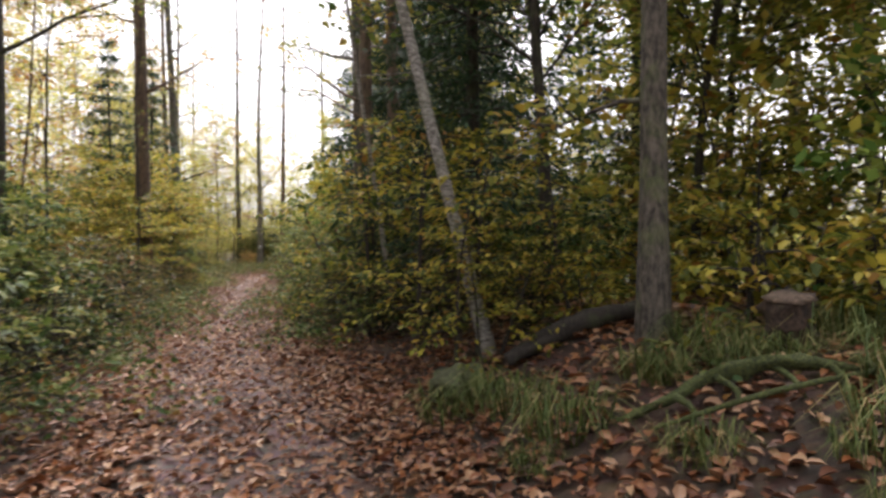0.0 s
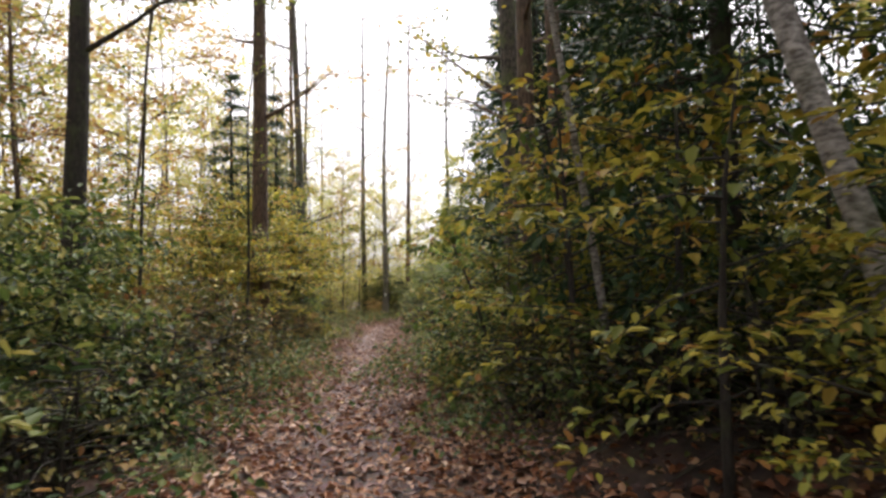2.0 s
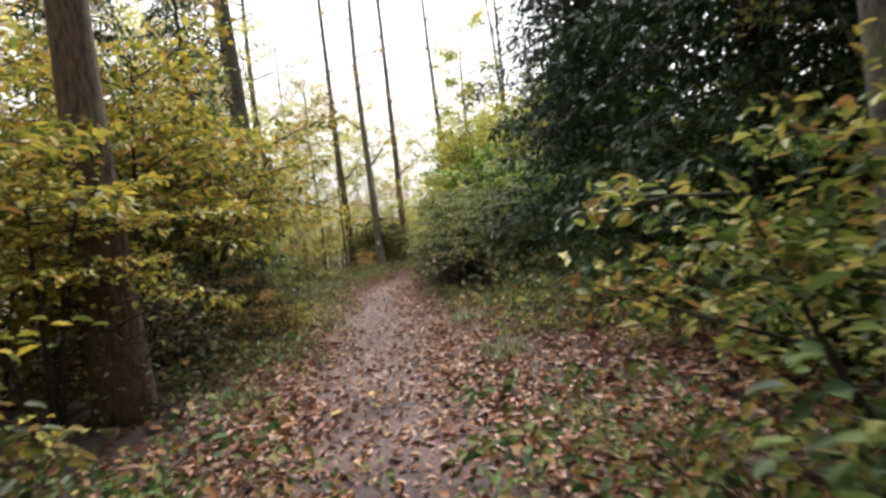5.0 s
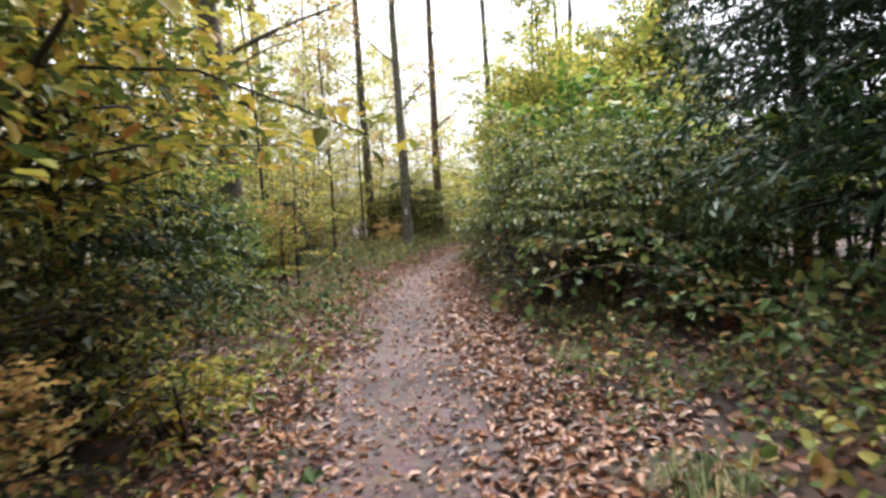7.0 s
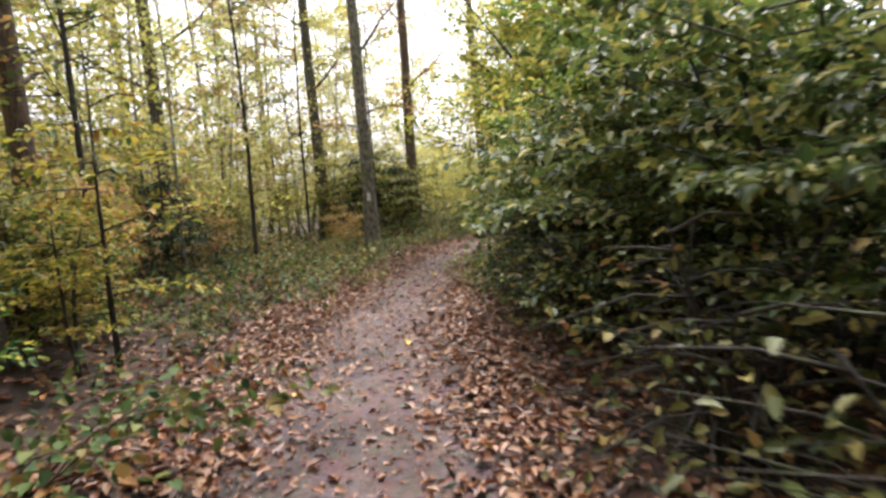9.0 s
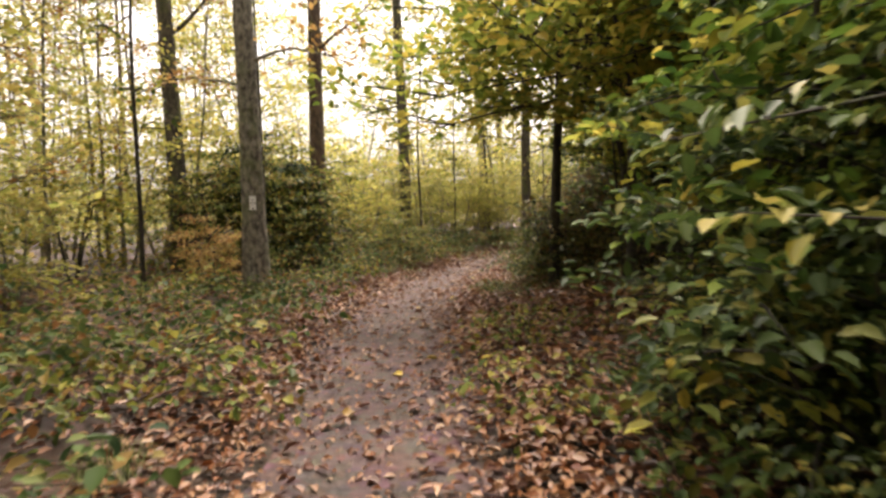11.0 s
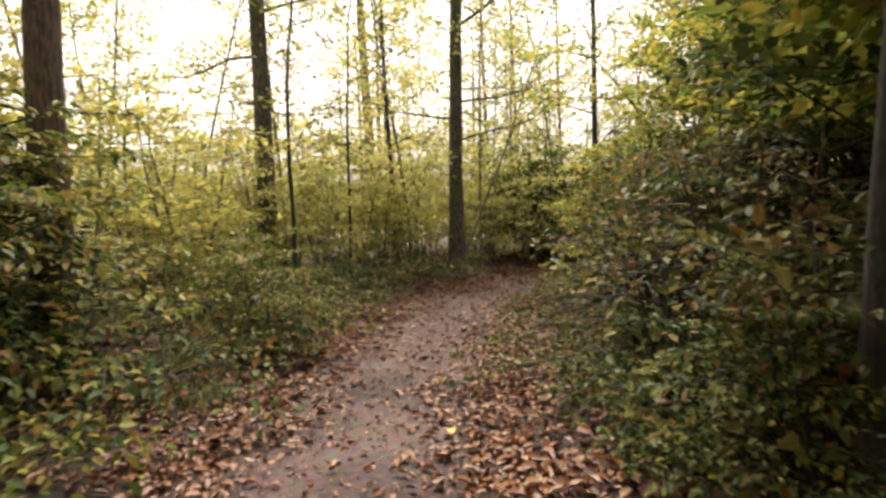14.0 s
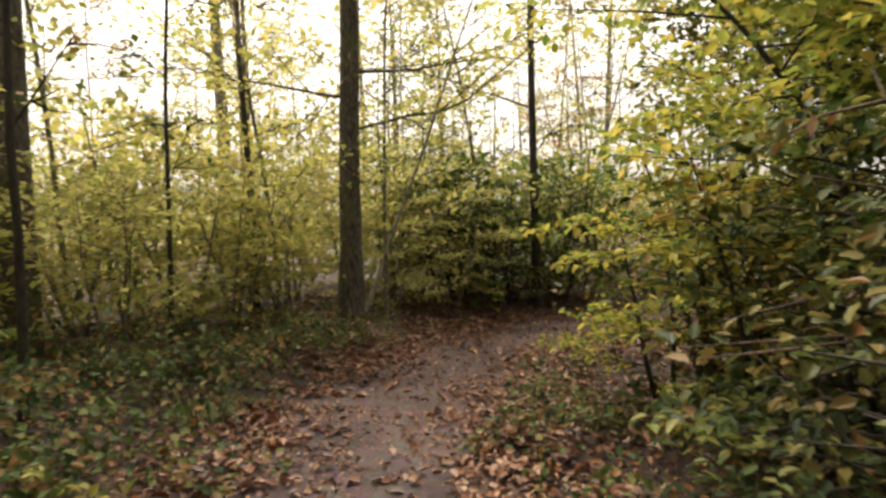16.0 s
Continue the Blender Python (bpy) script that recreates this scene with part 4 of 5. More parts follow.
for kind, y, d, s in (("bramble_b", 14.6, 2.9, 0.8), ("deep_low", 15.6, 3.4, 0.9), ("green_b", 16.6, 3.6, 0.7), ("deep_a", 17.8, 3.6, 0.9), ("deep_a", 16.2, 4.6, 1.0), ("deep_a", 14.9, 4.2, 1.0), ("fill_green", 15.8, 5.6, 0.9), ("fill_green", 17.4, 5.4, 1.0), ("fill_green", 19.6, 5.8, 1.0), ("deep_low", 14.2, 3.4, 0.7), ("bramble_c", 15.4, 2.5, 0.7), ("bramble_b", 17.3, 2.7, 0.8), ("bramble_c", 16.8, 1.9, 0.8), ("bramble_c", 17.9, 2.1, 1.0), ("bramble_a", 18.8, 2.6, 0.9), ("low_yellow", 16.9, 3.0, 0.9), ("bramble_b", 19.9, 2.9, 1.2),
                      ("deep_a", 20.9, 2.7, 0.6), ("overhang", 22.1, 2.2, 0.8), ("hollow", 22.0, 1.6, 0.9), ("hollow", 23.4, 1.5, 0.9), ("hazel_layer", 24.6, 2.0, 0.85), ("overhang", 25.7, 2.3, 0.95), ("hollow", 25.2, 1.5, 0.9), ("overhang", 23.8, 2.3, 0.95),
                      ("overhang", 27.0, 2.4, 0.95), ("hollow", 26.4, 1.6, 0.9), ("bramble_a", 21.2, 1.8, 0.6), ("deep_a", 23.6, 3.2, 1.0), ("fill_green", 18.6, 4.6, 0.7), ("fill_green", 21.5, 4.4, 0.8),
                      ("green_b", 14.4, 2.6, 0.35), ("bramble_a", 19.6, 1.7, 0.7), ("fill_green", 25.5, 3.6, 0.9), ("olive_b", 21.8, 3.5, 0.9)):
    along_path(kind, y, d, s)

# ---- third stretch ----
for kind, y, d, s in (("bramble_a", 26.6, -1.7, 0.9), ("bramble_a", 27.8, -1.7, 1.0), ("bramble_a", 28.6, -2.6, 1.1), ("bramble_c", 29.2, -1.4, 1.0), ("bramble_a", 30.3, -1.6, 1.0), ("bramble_c", 30.6, -2.8, 1.0),
                      ("bramble_a", 31.6, -1.5, 0.9), ("bramble_a", 33.0, -1.7, 0.8), ("bramble_c", 34.3, -1.4, 0.9), ("bramble_a", 35.6, -1.5, 0.9), ("bramble_a", 36.7, -1.5, 0.9), ("bramble_c", 37.8, -1.5, 1.0),
                      ("bramble_a", 39.0, -1.6, 0.9), ("copper_a", 28.0, -3.6, 0.8), ("copper_a", 29.9, -3.7, 0.9), ("olive_b", 38.0, -3.0, 0.55), ("green_b", 39.4, -2.8, 0.5), ("fill_pale", 31.8, -4.8, 1.0),
                      ("fill_pale", 36.0, -4.4, 0.9), ("fill_pale", 38.5, -4.2, 0.85), ("fill_olive", 40.4, -3.8, 0.75), ("fill_pale", 41.4, -2.6, 0.7), ("bramble_b", 40.3, -1.8, 0.6), ("copper_a", 33.6, -2.6, 0.5),
                      ("pale_layer", 36.9, -3.2, 0.5), ("bramble_c", 32.3, -2.6, 1.0), ("bramble_b", 35.0, -2.6, 0.7), ("bramble_b", 41.5, -1.6, 0.6), ("bramble_b", 38.6, -2.2, 0.8), ("bramble_a", 39.8, -2.6, 1.1), ("bramble_a", 40.6, -1.7, 1.0), ("bramble_b", 37.2, -2.3, 0.8), ("low_yellow", 39.2, -3.0, 1.0)):
    along_path(kind, y, d, s)
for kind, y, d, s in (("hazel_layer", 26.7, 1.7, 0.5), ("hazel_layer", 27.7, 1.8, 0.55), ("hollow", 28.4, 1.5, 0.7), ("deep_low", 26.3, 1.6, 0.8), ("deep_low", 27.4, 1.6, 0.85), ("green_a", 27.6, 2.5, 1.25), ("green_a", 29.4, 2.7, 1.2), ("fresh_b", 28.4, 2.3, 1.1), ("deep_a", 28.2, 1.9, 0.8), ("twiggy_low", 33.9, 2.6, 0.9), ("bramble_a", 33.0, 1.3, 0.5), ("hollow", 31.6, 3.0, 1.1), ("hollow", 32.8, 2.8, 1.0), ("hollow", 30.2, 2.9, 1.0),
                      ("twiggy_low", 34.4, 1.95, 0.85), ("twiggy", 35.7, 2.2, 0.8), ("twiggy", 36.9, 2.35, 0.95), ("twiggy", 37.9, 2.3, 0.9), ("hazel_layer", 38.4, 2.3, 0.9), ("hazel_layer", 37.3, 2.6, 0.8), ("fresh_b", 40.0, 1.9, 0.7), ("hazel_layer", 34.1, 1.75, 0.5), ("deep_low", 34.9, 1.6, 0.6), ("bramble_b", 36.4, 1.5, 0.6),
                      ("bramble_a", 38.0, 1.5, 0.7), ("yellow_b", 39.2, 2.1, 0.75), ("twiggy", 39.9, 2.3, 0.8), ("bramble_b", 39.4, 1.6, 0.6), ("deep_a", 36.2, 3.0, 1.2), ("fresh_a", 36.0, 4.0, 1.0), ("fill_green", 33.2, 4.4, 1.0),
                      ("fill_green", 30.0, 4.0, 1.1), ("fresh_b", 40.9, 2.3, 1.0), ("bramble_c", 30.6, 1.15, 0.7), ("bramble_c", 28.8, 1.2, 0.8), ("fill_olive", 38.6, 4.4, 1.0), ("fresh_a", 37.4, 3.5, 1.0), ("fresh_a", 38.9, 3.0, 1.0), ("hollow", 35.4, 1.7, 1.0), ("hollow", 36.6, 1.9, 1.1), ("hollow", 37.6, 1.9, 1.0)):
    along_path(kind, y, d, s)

# ---- spreading trees, partly added to shade the path edges ----
for kind, x, y, s in (("green_b", -6.2, 29.0, 1.1), ("canopy_low", -5.8, 31.4, 0.85), ("canopy_low", -6.5, 33.2, 1.1), ("fill_green", -4.9, 29.8, 1.1), ("canopy_low", -5.0, 32.4, 1.25), ("canopy_low", -5.2, 34.6, 1.0), ("fill_green", -5.4, 27.4, 1.2), ("canopy", -4.6, 34.2, 0.65), ("canopy_olive", -4.9, 35.6, 0.75), ("canopy", -5.4, 36.8, 0.6), ("canopy_olive", -4.0, 37.6, 0.65), 
                      ("canopy_olive", -3.4, 40.4, 0.65), ("canopy", -4.6, 39.2, 0.55), ("canopy_olive", 1.9, 8.6, 0.9), ("canopy", 3.6, 9.6, 0.85), ("canopy", 5.6, 8.2, 0.9), ("canopy_olive", 4.8, 12.4, 1.0), ("canopy", 7.2, 10.6, 1.0), ("canopy_olive", 6.6, 13.6, 1.0), ("canopy", 7.4, 6.2, 0.9),
                      ("canopy_olive", -0.6, 20.0, 1.0), ("canopy_olive", 1.2, 17.6, 0.9)):
    plant(kind, x, y, scale=s)
for y, d, k in ((5.5, -4.6, "lace_green"), (7.8, -4.4, "lace"), (9.8, -5.0, "lace_copper"), (11.4, -3.6, "lace_copper"), (12.9, -4.6, "lace"), (14.9, -3.9, "lace_copper"), (16.7, -4.6, "lace"), (18.3, -4.2, "lace_copper"), (20.4, -4.6, "lace"),
                (22.2, -5.4, "lace_copper"), (24.4, -4.9, "lace"), (26.4, -4.4, "lace_copper"), (28.2, -5.6, "lace"), (30.1, -5.0, "lace"), (32.4, -4.6, "lace_copper"), (34.9, -4.0, "lace"), (37.6, -5.0, "lace"), 
                (41.0, -4.4, "lace_green"), (42.0, -3.0, "lace"), (9.6, -7.2, "lace"), (13.6, -7.0, "lace"), (17.6, -7.4, "lace_copper"), (21.4, -7.6, "lace"), (25.4, -7.4, "lace"), (29.4, -7.8, "lace_copper"), (33.4, -7.4, "lace"),
                (37.0, -7.6, "lace_green"), (40.4, -7.0, "lace"), (12.2, 4.4, "lace_green"), (14.6, 4.0, "lace_green"), (8.8, 5.6, "lace_green"), (6.6, 7.2, "lace"), (42.3, -1.8, "lace_green"), (24.0, -3.9, "lace_green"), (25.6, -5.6, "lace_green"), (27.6, -4.8, "lace_green"), (29.0, -6.6, "lace"), (31.0, -5.6, "lace_green"),
                (32.6, -7.0, "lace_green"), (34.2, -5.4, "lace_green"), (36.0, -6.8, "lace_green"), (38.0, -5.6, "lace_green"), (22.6, -4.2, "lace"), (20.6, -5.8, "lace_green"),
                (18.8, -5.2, "lace"), (14.0, -5.6, "lace_green"), (11.8, -5.4, "lace_green"), (9.0, -5.8, "lace_green")):
    x, yy = beside(y, d)
    plant(k, x, yy, scale=rng.uniform(0.75, 1.05))

for x, y, k in ((-13.8, 44.6, "lace"), (-12.4, 45.8, "lace_green"), (-6.0, 46.2, "lace_green"), (-4.8, 45.0, "lace_green"), (-2.6, 45.6, "lace_green"),
                (-8.0, 48.0, "lace"), (-13.4, 42.0, "lace_green"), (-15.2, 37.8, "lace"), (-16.4, 43.2, "lace"), (-13.0, 51.0, "lace"), (-10.6, 52.4, "lace_green"), (-8.4, 51.6, "lace"), (-6.6, 53.0, "lace"), (-4.2, 51.4, "lace_green"),
                (-2.0, 52.6, "lace"), (-12.0, 55.0, "lace_copper"), (-7.6, 56.0, "lace"), (-15.6, 50.0, "lace"), (-18.0, 46.0, "lace_green"), (0.2, 50.4, "lace_green"), (-17.6, 38.6, "lace"), (-18.4, 34.0, "lace_green"), (-16.8, 31.0, "lace")):
    plant(k, x, y, scale=rng.uniform(0.8, 1.15))

# ---- thickets behind the bend and left of the path ----
for kind, x, y, s in (("pale_layer", -11.2, 41.6, 0.7), ("fill_pale", -10.2, 43.6, 0.6), ("pale_layer", -9.2, 43.0, 0.8), ("pale_layer", -8.6, 43.6, 0.8), ("fill_olive", -8.0, 44.6, 0.7), ("pale_layer", -6.5, 44.3, 0.7), ("pale_layer", -10.6, 44.6, 0.9), ("fill_pale", -12.0, 43.0, 0.7), ("pale_layer", -12.6, 44.8, 0.9), ("fill_olive", -13.4, 43.6, 0.8), ("pale_layer", -5.6, 44.4, 0.9), ("hazel_layer", -4.6, 44.8, 0.9), ("hazel_layer", -3.4, 45.0, 1.0), ("hazel_layer", -5.2, 45.8, 1.1), ("fill_pale", -14.6, 30.2, 0.8), ("fill_pale", -15.4, 33.0, 0.9), ("fill_olive", -14.2, 28.0, 0.7), ("fill_pale", -16.6, 35.6, 0.9), ("fill_olive", -13.6, 32.4, 0.6), ("fill_pale", -16.0, 29.0, 0.9), ("fill_olive", -13.2, 39.0, 0.8), ("fill_pale", -14.6, 41.2, 0.9), ("fill_olive", -12.9, 26.6, 0.6), ("fill_pale", -12.2, 41.4, 0.9), ("fill_olive", -11.8, 44.0, 0.9), ("fill_pale", -9.6, 44.3, 0.75), ("fill_pale", -9.3, 46.4, 0.9), ("fill_olive", -7.7, 45.9, 0.8), ("fill_olive", -6.3, 45.2, 0.8), ("fill_pale", -6.6, 47.2, 1.0),
                      ("fill_green", -4.9, 45.6, 0.9), ("fill_olive", -4.5, 47.4, 1.0), ("fill_green", -3.2, 45.6, 0.9), ("fill_pale", -10.9, 46.6, 1.0), ("fill_pale", -8.5, 48.4, 1.0), ("fill_olive", -12.9, 46.2, 1.0), ("fill_green", -1.8, 46.2, 1.0),
                      ("fill_green", -2.6, 47.6, 1.0), ("fill_olive", -6.0, 49.4, 1.1), ("fill_olive", -3.8, 49.6, 1.1), ("fill_pale", -10.6, 49.2, 1.1), ("fill_olive", -8.4, 44.0, 0.55), ("fill_olive", -9.6, 42.0, 0.6), ("fill_pale", -11.2, 40.2, 0.8)):
    plant(kind, x, y, scale=s)
for kind, y, d, s in (("fill_pale", 25.0, -6.3, 0.9), ("fill_olive", 27.0, -4.9, 0.75), ("fill_pale", 29.0, -6.0, 0.9), ("fill_pale", 31.0, -6.9, 1.0), ("fill_olive", 33.0, -5.7, 0.8), ("fill_pale", 35.4, -5.8, 0.9), ("fill_pale", 28.0, -8.2, 1.0), ("fill_yellow", 26.2, -3.9, 0.6),
                      ("fill_yellow", 11.6, -4.2, 0.8), ("fill_olive", 9.2, -4.0, 0.8), ("fill_yellow", 14.2, -4.2, 0.75), ("fill_green", 7.0, -4.2, 0.8), ("fill_olive", 16.2, -5.0, 0.9), ("fill_yellow", 20.0, -4.0, 0.9), ("fill_olive", 23.4, -4.4, 0.6)):
    along_path(kind, y, d, s)
for y, d, k in ((7.0, -7.0, "lace_copper"), (8.4, -8.6, "lace"), (11.0, -8.4, "lace_copper"), (12.6, -6.0, "lace_copper"), (15.6, -8.6, "lace"), (16.0, -6.2, "lace_copper"), (19.0, -6.2, "lace"), (23.0, -6.8, "lace"), (27.2, -6.6, "lace_copper"),
                (31.4, -6.4, "lace"), (35.6, -6.2, "lace_copper"), (39.0, -6.2, "lace"), (44.0, -4.6, "lace_copper"), (36.6, -9.2, "lace"), (24.0, -9.0, "lace_copper"), (19.6, -9.2, "lace")):
    x, yy = beside(y, d)
    plant(k, x, yy, scale=rng.uniform(0.8, 1.1))
for kind, x, y, s in (("sparse", 1.15, 6.95, 0.6), ("yellow_b", 1.42, 7.0, 0.55), ("sparse", 0.6, 8.75, 1.0), ("sparse", 0.15, 9.1, 0.95), ("sparse", 0.85, 7.9, 0.8), ("hollow", 1.75, 7.5, 0.6), ("sparse", 1.35, 7.35, 0.75), ("deep_low", 2.0, 8.6, 0.9), ("hollow", 1.1, 8.2, 0.8), ("sparse", 1.95, 7.8, 0.7), ("hollow", 0.6, 8.8, 0.8), ("low_yellow", 2.1, 7.2, 0.7), ("low_yellow", 3.2, 6.7, 1.1), ("yellow_b", 3.6, 7.8, 0.8), ("low_yellow", 3.9, 6.4, 1.2), ("fill_yellow", 5.2, 9.4, 0.8), ("fill_yellow", 3.4, 10.4, 0.8)):
    plant(kind, x, y, scale=s)

# ---- the wood around ----
count = 0
fills = ("fill_green", "fill_olive", "fill_pale", "fill_yellow")
taken = []
while count < 160:
    x, y = rng.uniform(-23, 12), rng.uniform(0, 62)
    d, yy = lateral(np.array([[x, y]]))
    d, yy = float(d[0]), float(yy[0])
    if abs(d) < (3.8 if d < 0 else 4.2) or any((x - a) ** 2 + (y - b) ** 2 < 1.7 for a, b in taken):
        continue
    taken.append((x, y))
    weights = (0.15, 0.3, 0.35, 0.2) if d < 0 or yy > 38 else ((0.35, 0.35, 0.05, 0.25) if yy < 14 else (0.55, 0.3, 0.05, 0.1))
    plant(fills[int(rng.choice(4, p=weights))], x, y, scale=rng.uniform(0.6, 1.1))
    count += 1
count = 0
while count < 66:
    x, y = rng.uniform(-42, 30), rng.uniform(-14, 92)
    d, yy = lateral(np.array([[x, y]]))
    d = float(d[0])
    ahead = math.degrees(math.atan2(-(x - 0.0), y - 5.0))
    opening = 16 < ahead < 27.5 and y > 40
    if abs(d) < 4.5 or any((x - a) ** 2 + (y - b) ** 2 < 2.0 for a, b in taken[160:]) or opening and rng.random() < 0.85:
        continue
    if d < 0 and abs(d) < 9 and 12 < y < 42 and rng.random() < 0.5:
        continue
    taken.append((x, y))
    if d > 0 and y < 15:
        kind = rng.choice(["tall_c", "tall_b", "lace", "lace_green"])
    elif d > 0 and y < 30:
        kind = rng.choice(["spruce_a", "tall_c", "tall_b", "tall_a"], p=[0.12, 0.36, 0.28, 0.24])
    else:
        kind = rng.choice(["tall_a", "tall_b", "tall_c", "bare"], p=[0.2, 0.25, 0.15, 0.4])
    plant(str(kind), x, y, scale=rng.uniform(0.75, 1.15))
    count += 1

def far_wood():
    """Undergrowth and thin stems of the deep wood, past what one could count."""
    n = 1900
    x, y = rng.uniform(-75, 60, n), rng.uniform(-40, 115, n)
    d, _ = lateral(np.stack([x, y], 1))
    keep = (np.abs(d) > 11) & ((np.abs(d) > 15) | (rng.random(n) < 0.5))
    x, y = x[keep], y[keep]
    ahead = np.degrees(np.arctan2(-x, y - 5.0))
    opening = (ahead > 15) & (ahead < 28) & (y > 45)
    top = np.where(opening, rng.uniform(1.5, 3.5, len(x)), rng.uniform(2.0, 7.0, len(x)))
    z0 = ground_z(np.stack([x, y], 1))
    per = 55
    k = np.repeat(np.arange(len(x)), per)
    m = len(k)
    u = rng.random(m) ** 0.9
    r = (0.4 + 1.5 * np.sin(np.pi * np.clip(u + 0.15, 0, 1))) * np.sqrt(rng.random(m))
    a = rng.uniform(0, 2 * np.pi, m)
    pos = np.stack([x[k] + r * np.cos(a), y[k] + r * np.sin(a), z0[k] + 0.1 + u * top[k]], 1)
    size = rng.uniform(0.2, 0.4, m)
    leaf = blades(pos, rng.normal(size=(m, 3)) * np.array([1, 1, 0.4]), np.array([0, 0, 1.0]) + rng.normal(size=(m, 3)) * 0.5, size, size * 0.65)
    stems = [tube(bent((x[i], y[i], z0[i] - 0.1), (0, 0, 1), top[i] * 1.2, 2, wander=0.05), np.array([0.04, 0.03, 0.01]), 4) for i in range(0, len(x), 6)]
    trunks = []
    for i in range(1, len(x), 24):
        if not opening[i]:
            trunks.append(tube(bent((x[i], y[i], z0[i] - 0.2), (0, 0, 1), rng.uniform(12, 18), 3, wander=0.02), np.array([0.17, 0.13, 0.10, 0.03]) * rng.uniform(0.7, 1.2), 6))
    # Far leaves carry the haze in their colour.
    tagged(new("far_undergrowth", quad_mesh("far_undergrowth", *leaf, FAR_HAZED)), "dense undergrowth of yellow-green leaves deep in the wood, paled for haze", "undergrowth", kind="stuff")
    # Stems take the pale bark in place of mist.
    tagged(new("far_stems", quad_mesh("far_stems", *joined(stems + trunks), BARK_LIGHT, True)), "many thin stems deep in the wood, bark paled for haze", "far trees", kind="stuff")


far_wood()

# ---- the mossy bank at the start ----
def curved(name, label, category, points, radii, mat, seg=9, knots=0.06):
    root = new(name)
    points = smooth_line(np.array([points[0], *points, points[-1]], float), 0.06)
    r = np.interp(np.linspace(0, 1, len(points)), np.linspace(0, 1, len(radii)), radii)
    part("bark", quad_mesh("bark", *tube(points, r, seg, knots), mat, True), root)
    return tagged(root, label, category)


def on_ground(x, y, up=0.0):
    return (x, y, gz(x, y) + up)


root_ridge = curved("mossy_root", "thick moss-covered surface root arching over the bank", "root", [on_ground(2.05, 5.62, -0.02), on_ground(2.3, 5.52, 0.07), on_ground(2.62, 5.6, 0.10), on_ground(2.9, 5.5, 0.09), on_ground(3.25, 5.36, -0.01)], (0.012, 0.022, 0.034, 0.03, 0.014), MOSS, 12, 0.3)
for k, (x, y) in enumerate(((2.34, 5.5), (2.55, 5.57), (2.78, 5.55), (2.95, 5.48), (3.08, 5.42))):
    finger = smooth_line(np.array([on_ground(x, y, 0.1), on_ground(x, y, 0.09), on_ground(x + 0.06, y - 0.1, 0.05), on_ground(x + 0.03 * (k % 3), y - 0.2 - 0.03 * k, -0.02), on_ground(x, y - 0.3, -0.03)], float), 0.04)
    part("rootlet", quad_mesh("rootlet", *tube(finger, np.linspace(0.02, 0.009, len(finger)), 7, 0.1), MOSS, True), root_ridge)
curved("fallen_branch", "thin mossy fallen branch on the bank", "branch", [on_ground(2.2, 5.36, 0.05), on_ground(2.7, 5.28, 0.09), on_ground(3.3, 5.34, 0.06)], (0.008, 0.014, 0.01), MOSS)
curved("fallen_log", "dark rotting log lying below the bank trunk", "log", [on_ground(1.55, 6.75, 0.08), on_ground(2.1, 6.85, 0.1), on_ground(2.6, 7.0, 0.1)], (0.04, 0.07, 0.055), BARK_DARK, 10, 0.16)


def stump(x, y):
    root = new("tree_stump")
    u = np.linspace(0, 1, 7)
    pts = np.stack([0.02 * np.sin(u * 3), 0 * u, -0.1 + 0.36 * u], 1)
    part("stump_bark", quad_mesh("stump_bark", *tube(pts, 0.13 * (1 + 0.5 * np.exp(-u * 4)) - 0.02 * u, 12, 0.2), WOOD_ROT, True), root)
    top = np.array([[0.0, 0, 0.255], [0.0, 0, 0.272]])
    part("cut_face", quad_mesh("cut_face", *tube(top, np.array([0.12, 0.10]), 12, 0.2), BARK_BROWN, False), root, "weathered cut face")
    root.matrix_basis = pose(x, y, gz(x, y), 6, -8, 30)
    return tagged(root, "low rotting brown tree stump on the bank", "stump")


stump(3.08, 6.05)


def boulder(x, y, r, label, mat):
    bm = bmesh.new()
    bmesh.ops.create_icosphere(bm, subdivisions=4, radius=r)
    for v in bm.verts:
        n = noise.noise(v.co * 3.1 / r * 0.5) * 0.35 + noise.noise(v.co * 9 / r * 0.4) * 0.08
        v.co *= 1 + n
        v.co.z *= 0.72
    me = bpy.data.meshes.new("boulder")
    bm.to_mesh(me)
    bm.free()
    me.materials.append(mat)
    me.polygons.foreach_set("use_smooth", np.ones(len(me.polygons), bool))
    ob = new("boulder", me)
    ob.matrix_basis = pose(x, y, gz(x, y) + r * 0.3, 0, 0, 25)
    return tagged(ob, label, "stone")


boulder(1.25, 6.7, 0.2, "small mossy grey stone at the path edge", STONE)
for x, y, s in ((1.85, 5.7, 0.9), (2.35, 6.0, 0.7), (2.75, 5.85, 0.6), (3.0, 4.9, 0.7), (1.2, 6.4, 0.8), (3.3, 5.3, 0.9),
                (1.55, 6.2, 0.9), (2.7, 6.2, 0.8), (3.4, 6.1, 0.9), (2.0, 4.5, 0.7)):
    plant("tuft", x, y, scale=s)
for _ in range(14):
    x, y = rng.uniform(1.1, 3.9), rng.uniform(4.3, 6.6)
    if (x - 1.2) * 0.8 + (y - 6.0) * 0.35 > -0.15:
        plant("tuft", x, y, scale=rng.uniform(0.35, 0.7))
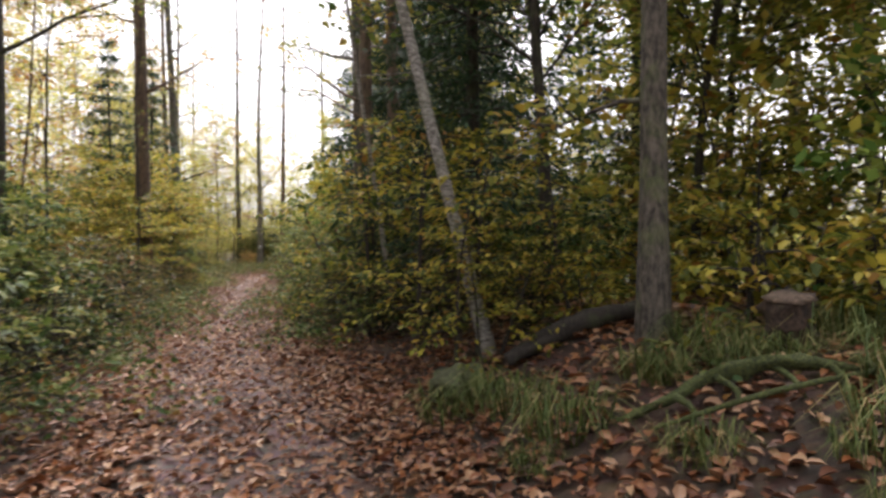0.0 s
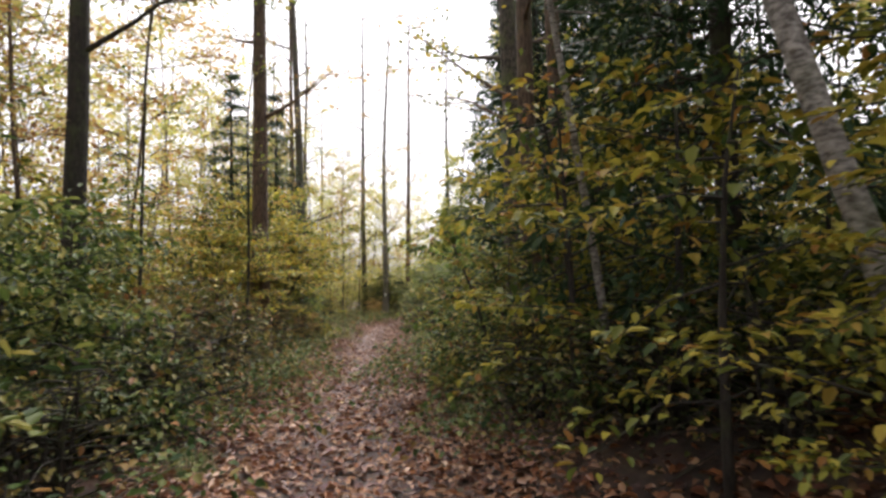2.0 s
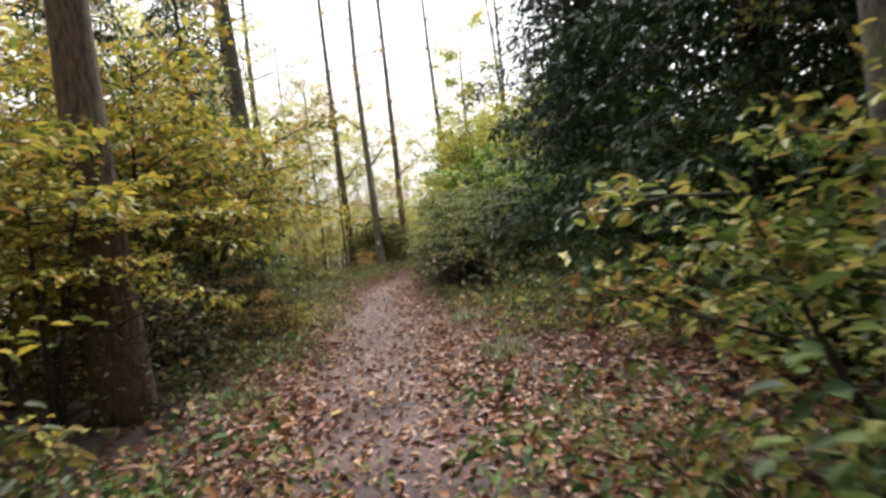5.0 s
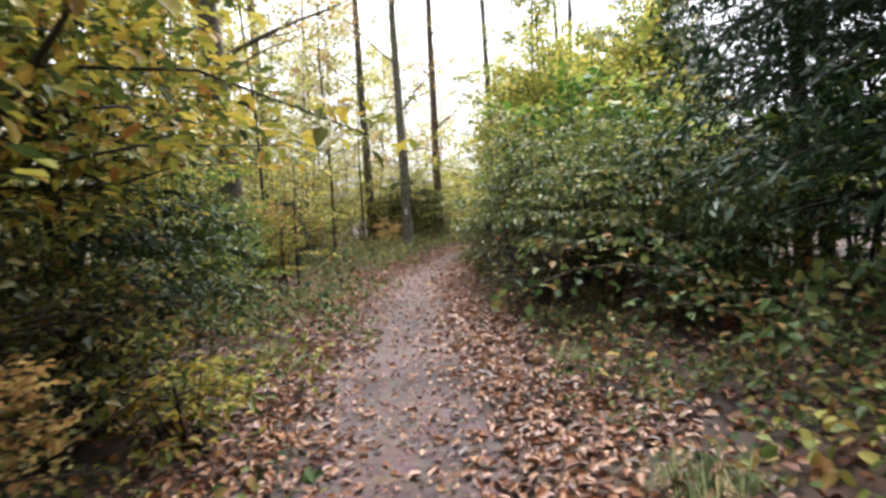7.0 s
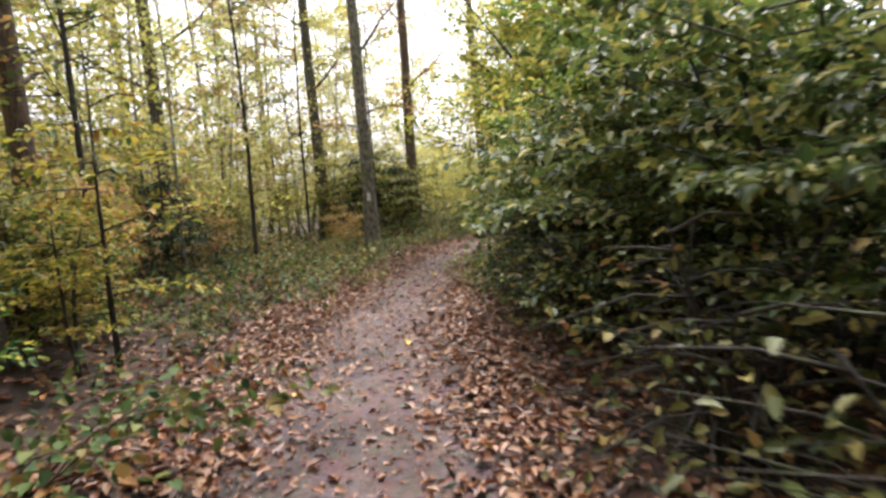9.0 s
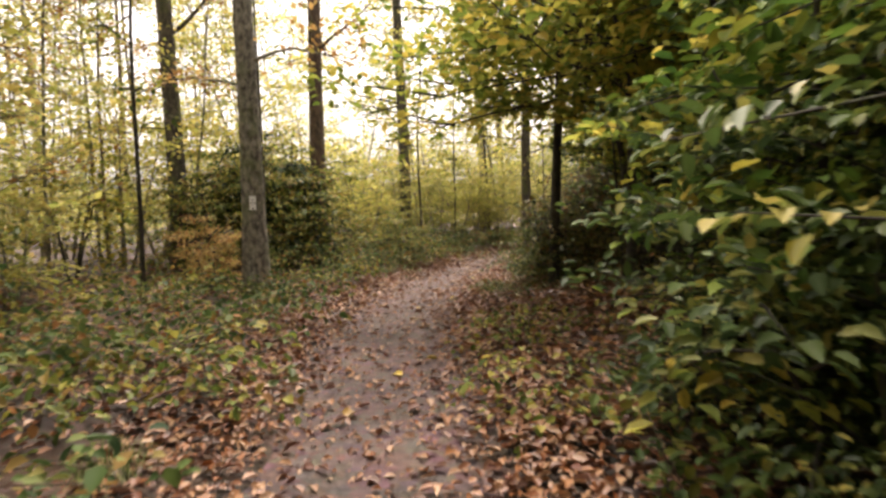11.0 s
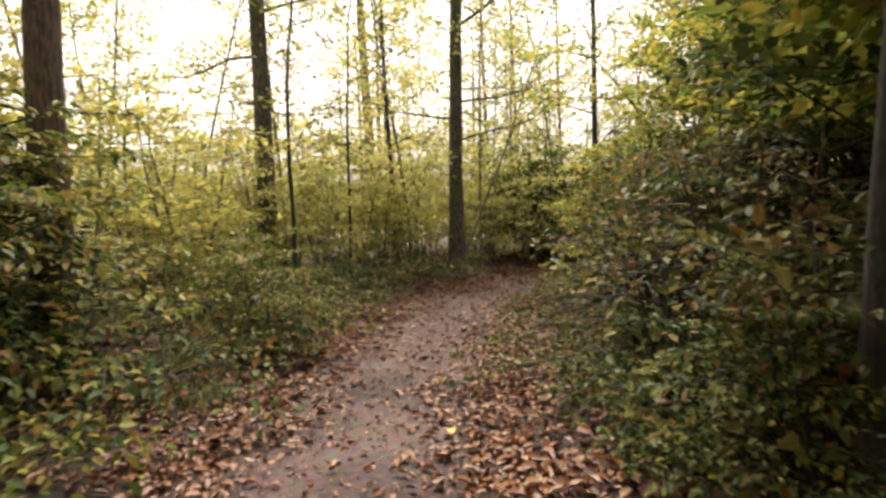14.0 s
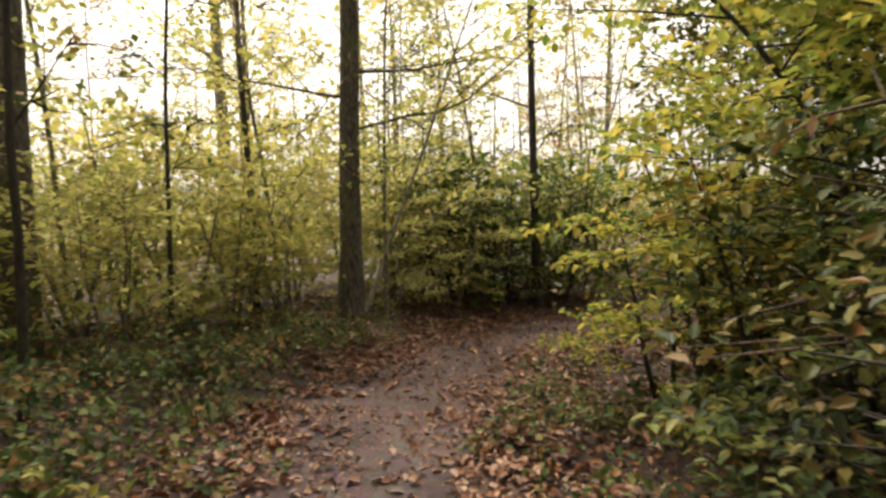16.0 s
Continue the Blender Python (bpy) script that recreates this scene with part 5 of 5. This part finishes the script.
for y, d in ((10.0, 1.05), (12.4, 1.05), (14.3, 1.1), (16.0, 1.15), (18.5, 1.2), (20.4, 1.25), (9.0, -1.05), (13.3, -1.05), (15.8, -1.1), (21.4, -1.1), (28.4, -1.05), (33.7, 1.0), (36.0, -1.1), (38.6, -1.15), (40.0, -1.2)):
    along_path("tuft", y, d, rng.uniform(0.45, 0.75))


# ---- trail markers ----
def plate(name, label, z, h, w, bars):
    """A small painted metal plate nailed to the marked beech, on the side that faces the path."""
    root = new(name)
    def slab(wd, th, ht, mat, nm, off, zc, parent, bev):
        bm = bmesh.new()
        bmesh.ops.create_cube(bm, size=1, matrix=Matrix.Translation((0, off, zc)) @ Matrix.Diagonal((wd, th, ht, 1)))
        bmesh.ops.bevel(bm, geom=bm.edges[:], offset=bev, segments=1, affect="EDGES")
        me = bpy.data.meshes.new(nm)
        bm.to_mesh(me)
        bm.free()
        me.materials.append(mat)
        return part(nm, me, parent)
    board = slab(w, 0.006, h, WHITE_PAINT, "board", 0, 0, root, 0.0015)
    for zc, wd, ht in bars:
        slab(wd, 0.003, ht, DARK_PAINT, "mark", -0.0046, zc, board, 0.0006)
    for zc in (-h / 2 + 0.008, h / 2 - 0.008):
        slab(0.006, 0.005, 0.006, DARK_PAINT, "nail", -0.004, zc, board, 0.001)
    facing = Vector((0.42, -0.9075))
    place_at = Vector((-11.14, 33.25)) + facing * 0.158
    root.matrix_basis = pose(place_at.x, place_at.y, z, 0, 0, math.degrees(math.atan2(facing.x, -facing.y)))
    return tagged(root, label, "trail marker")


plate("trail_marker", "small white trail marker plate with a dark symbol", 1.27, 0.075, 0.075, ((-0.004, 0.022, 0.012),))
plate("trail_marker", "small white trail marker plate with a dark symbol, under another", 1.185, 0.08, 0.075, ((0.03, 0.05, 0.006), (-0.022, 0.02, 0.016)))

# ---- leaf litter and ground cover ----
def scatter(n, width, power, ylo=-2.0, yhi=48.0):
    """Random places beside and on the path, denser towards its middle."""
    k = rng.integers(0, len(LINE) - 1, n * 2)
    d = rng.uniform(-1, 1, n * 2)
    d = np.sign(d) * np.abs(d) ** power * width
    p = LINE[k] + TANG[k] * rng.uniform(0, 0.25, (n * 2, 1)) + RIGHT[k] * d[:, None]
    ok = (p[:, 1] > ylo) & (p[:, 1] < yhi)
    return p[ok][:n], d[ok][:n]


def litter_leaves(p, lift, size):
    n = len(p)
    z = ground_z(p) + lift
    a = rng.uniform(0, 2 * np.pi, n)
    along = np.stack([np.cos(a), np.sin(a), rng.normal(size=n) * 0.22], 1)
    nm = np.stack([rng.normal(size=n) * 0.35, rng.normal(size=n) * 0.35, np.ones(n)], 1)
    L = size * rng.uniform(0.6, 1.35, n)
    return leaves(np.column_stack([p, z]), along, nm, L, L * rng.uniform(0.5, 0.75, n), 0.16)


p, d = scatter(92000, 5.0, 1.35)
bare = (np.abs(d) < 0.6) & (rng.random(len(p)) < (0.25 + 0.37 * ease(8, 14, p[:, 1]) + 0.24 * ease(15, 20, p[:, 1])) * (1.2 - 0.5 * np.abs(d)))
p = p[~bare]
extra = np.stack([rng.uniform(-1.5, 5.0, 9000), rng.uniform(3.2, 9.5, 9000)], 1)
more = np.stack([rng.uniform(-3.2, 1.5, 8000), rng.uniform(12.0, 18.5, 8000)], 1)
slope = np.stack([rng.uniform(-9.0, -5.4, 6500), rng.uniform(28.6, 35.0, 6500)], 1)
extra = np.concatenate([extra, more, slope])
p = np.concatenate([p, extra[np.abs(lateral(extra)[0]) > 0.7]])
k = rng.integers(0, len(LINE) - 1, 52000)
edge = rng.choice([-1.0, 1.0], len(k)) * np.abs(rng.normal(0.85, 0.34, len(k)))
small = LINE[k] + TANG[k] * rng.uniform(0, 0.25, (len(k), 1)) + RIGHT[k] * edge[:, None]
small = small[(small[:, 1] > 0) & (small[:, 1] < 44)]
d, yy = lateral(p)
# Litter thinned in the dark hollows, so bare soil stands in for shade.
p = p[~(((d > 1.1) & (d < 3.0) & (yy > 7.4) & (yy < 10.5) | (d < -1.2) & (yy > 6.0) & (yy < 11.5) | (d < -1.3) & (yy > 15) & (yy < 21)) & (rng.random(len(p)) < 0.7))]
outer = np.abs(lateral(p)[0]) > 2.4
rim = p[outer]
p = p[~outer]
a = rng.uniform(0, 2 * np.pi, len(rim))
L = 0.09 * rng.uniform(0.6, 1.35, len(rim))
rim_leaves = blades(np.column_stack([rim, ground_z(rim) + 0.03]), np.stack([np.cos(a), np.sin(a), rng.normal(size=len(rim)) * 0.25], 1), np.stack([rng.normal(size=len(rim)) * 0.4, rng.normal(size=len(rim)) * 0.4, np.ones(len(rim))], 1), L, L * 0.7)
crumbs, _ = scatter(20000, 0.85, 1.0, 0.0, 44.0)
litter = new("leaf_litter", quad_mesh("leaf_litter", *joined([rim_leaves, litter_leaves(p, rng.uniform(0.012, 0.05, len(p)), 0.068), litter_leaves(small, rng.uniform(0.02, 0.045, len(small)), 0.055), litter_leaves(crumbs, rng.uniform(0.02, 0.03, len(crumbs)), 0.03)]), LITTER))
tagged(litter, "thick litter of rust, tan and brown fallen beech leaves", "leaf litter", kind="stuff")

p, d = scatter(46000, 6.0, 1.0)
patchy = np.sin(p[:, 0] * 2.1 + np.sin(p[:, 1] * 1.7)) * np.sin(p[:, 1] * 1.9 + 0.7) + 0.35 * np.sin(p[:, 0] * 6.3 + p[:, 1] * 5.1)
ok = (np.abs(d) > 1.2) & (patchy + 0.6 * ease(1.4, 3.0, np.abs(d)) > 0.4) & ~((d > 0) & (d < 2.0) & (p[:, 1] < 8.5)) & ~((d > 0) & (d < 2.2) & (p[:, 1] > 13) & (p[:, 1] < 18)) & ~((d > 0) & (d < 1.9) & (p[:, 1] > 28))
p = p[ok]


def cover_leaves(p, size):
    n = len(p)
    a = rng.uniform(0, 2 * np.pi, n)
    return leaves(np.column_stack([p, ground_z(p) + rng.uniform(0.03, 0.26, n) * rng.uniform(0.4, 1, n)]),
                  np.stack([np.cos(a), np.sin(a), rng.normal(size=n) * 0.3], 1),
                  np.stack([rng.normal(size=n) * 0.45, rng.normal(size=n) * 0.45, np.ones(n)], 1),
                  size * rng.uniform(0.5, 1.4, n), size * 0.7 * rng.uniform(0.5, 1.4, n))


tagged(new("ground_cover", quad_mesh("ground_cover", *cover_leaves(p[::3], 0.08), BRAMBLE)), "low green ivy and bramble leaves covering the forest floor", "ground cover", kind="stuff")
tagged(new("withered_cover", quad_mesh("withered_cover", *cover_leaves(p[1::4], 0.08), COPPER)), "withered brown leaves caught in the low undergrowth", "ground cover", kind="stuff")

# ---- single leaves lying on the path ----
one = []
for k in range(5):
    L = np.array([0.075 + 0.008 * k])
    v, q = leaves(np.zeros((1, 3)), np.array([[1.0, 0.1 * k - 0.2, 0.02 * k]]), np.array([[0.1 * k - 0.2, 0.15, 1.0]]), L, L * (0.55 + 0.05 * k), 0.1 + 0.04 * k)
    one.append(quad_mesh("fallen_leaf", v, q, FALLEN))
p, d = scatter(280, 0.7, 0.9, 2.0, 44.0)
for k, (x, y) in enumerate(p):
    ob = new("fallen_leaf", one[k % 5])
    ob.parent = dirt_path
    ob.matrix_basis = pose(x, y, gz(x, y) + 0.028, 0, 0, rng.uniform(0, 360))
